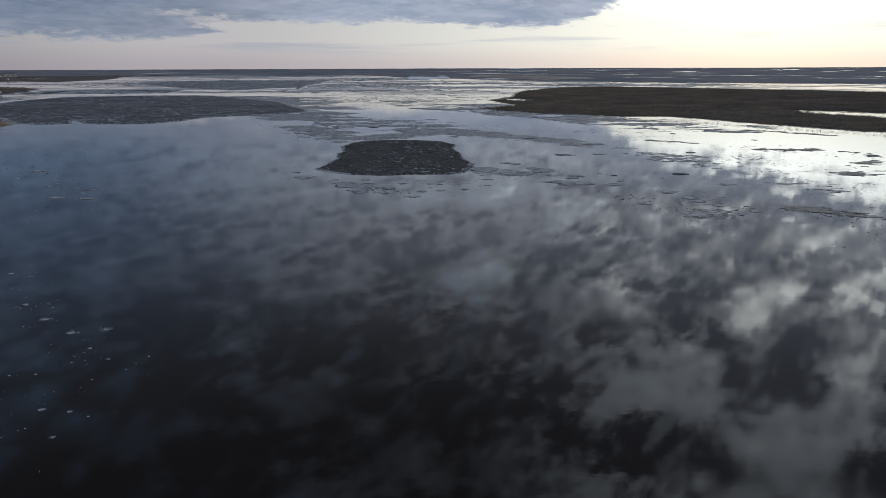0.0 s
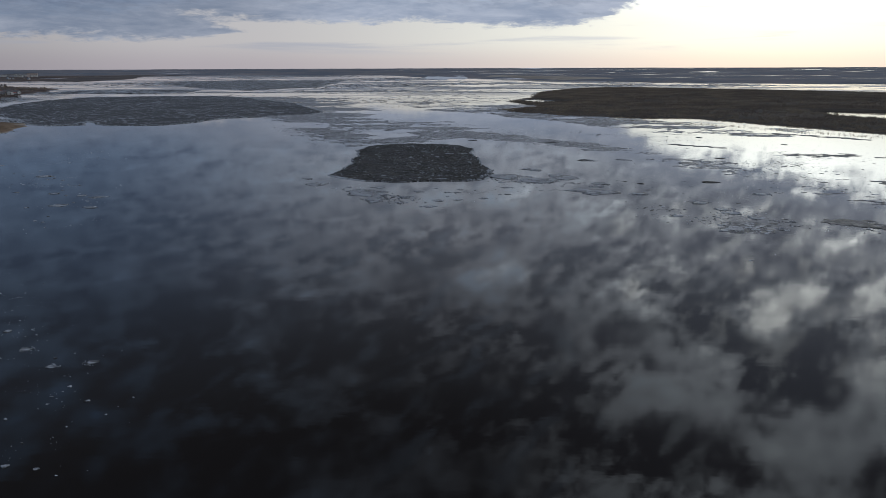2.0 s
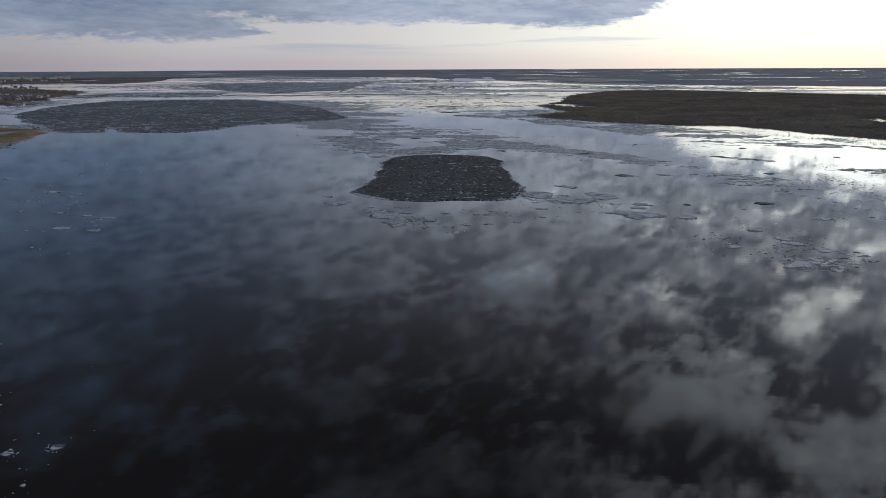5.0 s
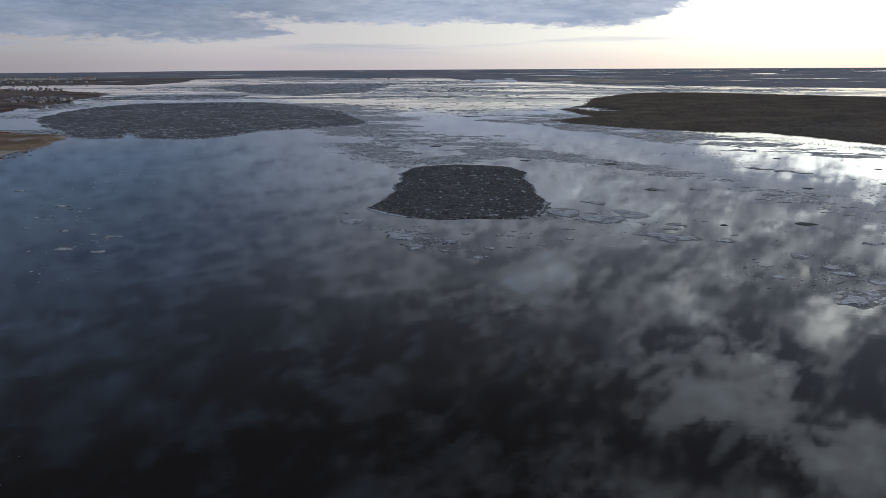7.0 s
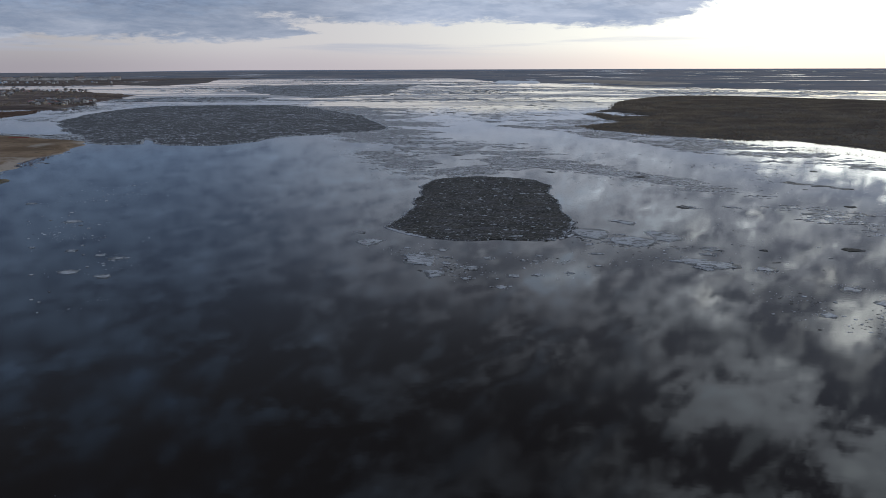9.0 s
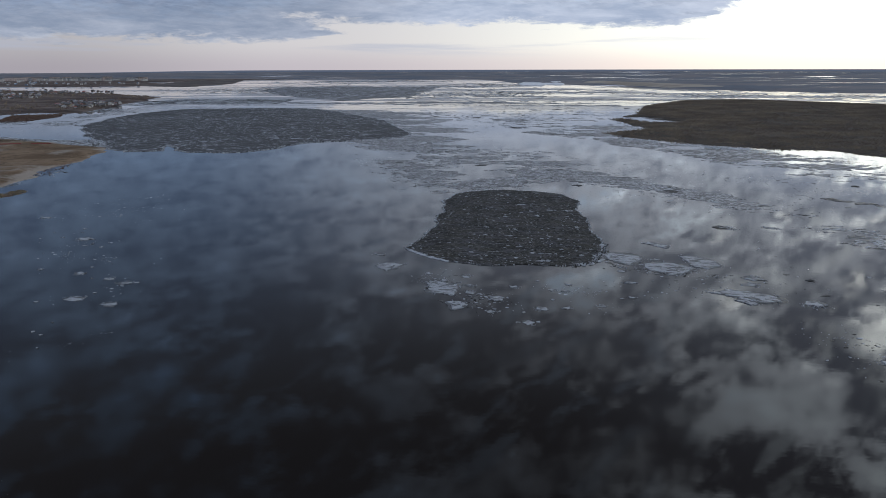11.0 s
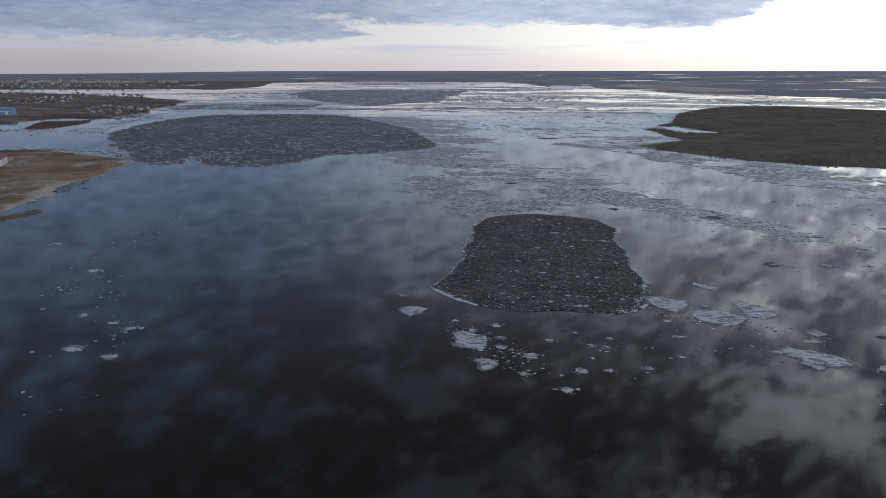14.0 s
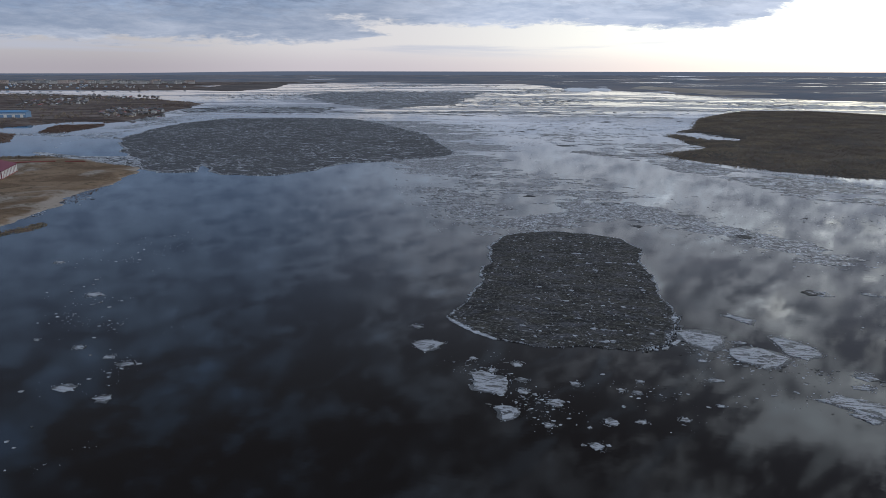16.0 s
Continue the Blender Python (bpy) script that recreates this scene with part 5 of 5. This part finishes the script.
def make_house(w, d, h, rise, wall, roof, label):
    house = tagged(new("house"), label, "house", "village houses")
    part("wall", gable_wall("wall", w, d, h, rise, wall), house)
    part("roof", gable_roof("roof", w, d, h, rise, roof), house)
    for sx in (-1, 1):
        for f in (-0.25, 0.25):
            window_on(house, sx * (w / 2 + 0.02), d * f, h * 0.55, (sx, 0))
    window_on(house, 0, -d / 2 - 0.02, h * 0.55, (0, -1))
    part("door", boxes("door", WALLS[1], (w * 0.25 - 0.5, -d / 2 - 0.08, -0.1, w * 0.25 + 0.5, -d / 2 + 0.02, 2.0)), house)
    part("chimney", boxes("chimney", BRICK, (w * 0.15 - 0.3, d * 0.1 - 0.3, h + rise * 0.4, w * 0.15 + 0.3, d * 0.1 + 0.3, h + rise + 0.8)), house)
    return house


MODELS = []
for k, (w, d, h, rise, wi, ri, text) in enumerate([
        (6.5, 8, 2.8, 2.2, 0, 0, "white plastered house with a grey metal roof"), (6, 8, 2.6, 2.0, 1, 2, "weathered timber house with a dark roof"),
        (7, 9, 3.2, 2.2, 2, 1, "grey clad house with a red metal roof"), (7, 8, 2.8, 2.2, 4, 0, "yellow brick house with a grey metal roof"),
        (5.5, 7, 2.5, 1.8, 1, 3, "small timber house with a pale roof"), (8, 10, 4.6, 2.2, 0, 2, "tall white house with a dark roof"),
        (7, 9, 2.8, 2.2, 3, 3, "blue clad house with a pale metal roof"), (8, 12, 3.0, 2.2, 2, 4, "long grey house with a blue metal roof")]):
    w, d, h, rise = w * 0.8, d * 0.8, h * 0.85, rise * 0.75
    MODELS.append(make_house(w, d, h, rise, WALLS[wi], ROOFS[ri], text + " in the riverside village"))


def settle(poly, count, gap, seed, ground, margin, models):
    g = random.Random(seed)
    px, py = [p[0] for p in poly], [p[1] for p in poly]
    spots = []
    for _ in range(count * 60):
        x, y = g.uniform(min(px), max(px)), g.uniform(min(py), max(py))
        if len(spots) < count and inside_by(poly, np.array([x]), np.array([y]))[0] > margin and all(math.hypot(x - a, y - b) > gap for a, b in spots):
            spots.append((x, y))
    for x, y in spots:
        yield x, y, g.choice(models), g.choice((20, 20, 110, 110, 65)) + g.uniform(-8, 8)


first = dict.fromkeys(range(len(MODELS)), True)
for plan, count, gap, seed, level in (([(-586, 859), (-543, 869), (-566, 972), (-618, 1032), (-670, 1004), (-637, 929)], 74, 8, 5, 2.0),
                                      ([(-846, 1025), (-793, 1110), (-898, 1259), (-991, 1287), (-990, 1188)], 60, 13, 6, 2.0),
                                      ([(-960, 1269), (-794, 1311), (-873, 1435), (-1081, 1500), (-1058, 1440)], 64, 14, 7, 2.0),
                                      ([(-1194, 1417), (-1080, 1413), (-1150, 1510), (-1300, 1490)], 22, 16, 8, 2.0),
                                      ([(-880, 900), (-800, 905), (-840, 990), (-930, 1010)], 26, 14, 15, 2.0)):
    for x, y, model, turn in settle(plan, count, gap, seed, level, 2.0, (0, 1, 1, 2, 4, 1, 5, 3, 2, 1, 1, 4)):
        m = pose(x, y, level + 0.1, 0, 0, turn + random.uniform(-15, 15)) @ Matrix.Scale(random.uniform(0.6, 1.05), 4)
        if first[model]:
            MODELS[model].matrix_basis, first[model] = m, False
        else:
            copy_thing(MODELS[model], m)


def warehouse():
    w = tagged(new("warehouse"), "long blue metal warehouse with a lighter blue roof by the shore", "warehouse")
    w.matrix_basis = pose(-673, 826, 2.1, 0, 0, 108)
    part("wall", gable_wall("wall", 14, 36, 6.5, 1.4, WALLS[3]), w)
    part("roof", gable_roof("roof", 14, 36, 6.5, 1.4, ROOFS[4]), w)
    part("band", boxes("band", TRIM, (-7.12, -17.6, 3.6, -6.98, 17.6, 4.6)), w, "white band under the eaves")
    for k in range(4):
        part("door", boxes("door", TRIM, (-7.1, -15 + k * 9, -0.1, -6.98, -11.6 + k * 9, 3.2)), w)


warehouse()


def mast(x, y, h):
    m = tagged(new("mast"), "slim steel lattice mast above the village", "mast")
    m.matrix_basis = pose(x, y, 2)
    for a, b in ((-1, -1), (1, -1), (1, 1), (-1, 1)):
        v = [(a * 1.2 - 0.15, b * 1.2 - 0.15, -0.5), (a * 1.2 + 0.15, b * 1.2 - 0.15, -0.5), (a * 1.2 + 0.15, b * 1.2 + 0.15, -0.5), (a * 1.2 - 0.15, b * 1.2 + 0.15, -0.5)]
        v += [(p * 0.25, q * 0.25, h) for p, q, _ in v]
        part("leg", mesh_of("leg", v, [(0, 1, 5, 4), (1, 2, 6, 5), (2, 3, 7, 6), (3, 0, 4, 7), (4, 5, 6, 7)], WALLS[2]), m)
    for k in range(6):
        s, z = 1.25 * (1 - 0.75 * k / 6), h * k / 6 + 1
        part("brace", boxes("brace", WALLS[2], (-s, -s, z, s, -s + 0.12, z + 0.12), (-s, s - 0.12, z, s, s, z + 0.12)), m)


mast(-1064, 1449, 24)


# ---- far town ----
def make_block(w, d, floors, wall, label):
    b = tagged(new("apartment_building"), label, "apartment building", "far town blocks")
    h = floors * 3.0
    part("wall", boxes("wall", wall, (-w / 2, -d / 2, -1, w / 2, d / 2, h)), b)
    part("roof", boxes("roof", ROOFS[2], (-w / 2 - 0.3, -d / 2 - 0.3, h, w / 2 + 0.3, d / 2 + 0.3, h + 0.7)), b)
    for f in range(floors):
        part("window", boxes("window", PANE, *[(-w / 2 + 1.2 + k * 3.4, -d / 2 - 0.06, f * 3 + 0.9, -w / 2 + 2.9 + k * 3.4, -d / 2 + 0.02, f * 3 + 2.3) for k in range(int((w - 2) / 3.4))]), b)
    return b


PINK = paint("pink_render", (0.52, 0.43, 0.40), (0.60, 0.51, 0.48))
BLOCKS = [make_block(26, 12, 3, WALLS[0], "long pale three-storey block of flats in the far town"), make_block(24, 13, 3, WALLS[2], "grey three-storey block of flats in the far town"),
          make_block(34, 13, 4, PINK, "long pinkish four-storey block of flats in the far town"), make_block(22, 14, 2, WALLS[0], "pale two-storey block of flats in the far town")]
first = dict.fromkeys(range(4), True)
for x, y, model, turn in settle([(-2300, 2380), (-1560, 2560), (-1480, 2700), (-1750, 2960), (-2300, 2900)], 90, 34, 8, 3, 10, (0, 0, 1, 1, 2, 3, 3)):
    m = pose(x, y, 3.0, 0, 0, (turn - 20) * 0.3 + 30)
    if first[model]:
        BLOCKS[model].matrix_basis, first[model] = m, False
    else:
        copy_thing(BLOCKS[model], m)
for x, y, model, turn in settle([(-1610, 1848), (-1148, 1974), (-1218, 2240), (-2100, 2380), (-2240, 1890)], 130, 32, 9, 3, 6, (0, 0, 4, 4, 5, 1, 6)):
    copy_thing(MODELS[model], pose(x, y, 3.0, 0, 0, turn))


# ---- headland things ----
def barn():
    b = tagged(new("barn"), "low barn with dark red roof and white-striped walls on the headland", "barn")
    b.matrix_basis = pose(-324.6, 423.4, 1.2, 0, 0, 29.8)
    red = paint("dark_red_roof", (0.16, 0.035, 0.055), (0.24, 0.06, 0.08), 0.5)
    part("wall", gable_wall("wall", 15, 33, 4.4, 2.0, red), b)
    part("roof", gable_roof("roof", 15, 33, 4.4, 2.0, red, 0.4), b)
    part("plinth", boxes("plinth", paint("red_plinth", (0.32, 0.07, 0.05), (0.42, 0.11, 0.08)), (-7.62, -16.62, -0.6, 7.62, 16.62, 0.45)), b, "brick-red plinth")
    for k in range(11):
        y = -15.5 + k * 3.1
        part("panel", boxes("panel", TRIM, (7.5, y - 1.0, 0.45, 7.6, y + 1.0, 4.0)), b, "white wall panel")
    for k in range(5):
        x = -6.0 + k * 3.0
        part("panel", boxes("panel", TRIM, (x - 1.0, -16.6, 0.45, x + 1.0, -16.5, 4.0)), b, "white wall panel")


barn()


def pipe_run(x0, y0, x1, y1, count, label):
    run = tagged(new("pipe_stack"), label, "pipes", "pipes on the headland")
    length = math.hypot(x1 - x0, y1 - y0)
    run.matrix_basis = pose(x0, y0, 1.25, 0, 0, math.degrees(math.atan2(y1 - y0, x1 - x0)))
    rust = paint("red_brown_pipe", (0.16, 0.045, 0.04), (0.25, 0.08, 0.07))
    for k in range(count):
        v, f = [], []
        for x in (k * 0.9, length - (k % 2) * 1.4):
            v += [(x, k * 0.7 + 0.32 * math.cos(a * 0.785), 0.3 + 0.32 * math.sin(a * 0.785)) for a in range(8)]
        f = [(a, (a + 1) % 8, 8 + (a + 1) % 8, 8 + a) for a in range(8)] + [tuple(range(8))[::-1], tuple(range(8, 16))]
        part("pipe", mesh_of("pipe", v, f, rust), run)


pipe_run(-356, 472, -336, 483, 3, "row of long red-brown pipes lying on the sand")
pipe_run(-329, 483, -318, 487, 2, "two red-brown pipes lying on the sand")
pipe_run(-367, 466, -350, 476, 2, "two long red-brown pipes lying on the sand")
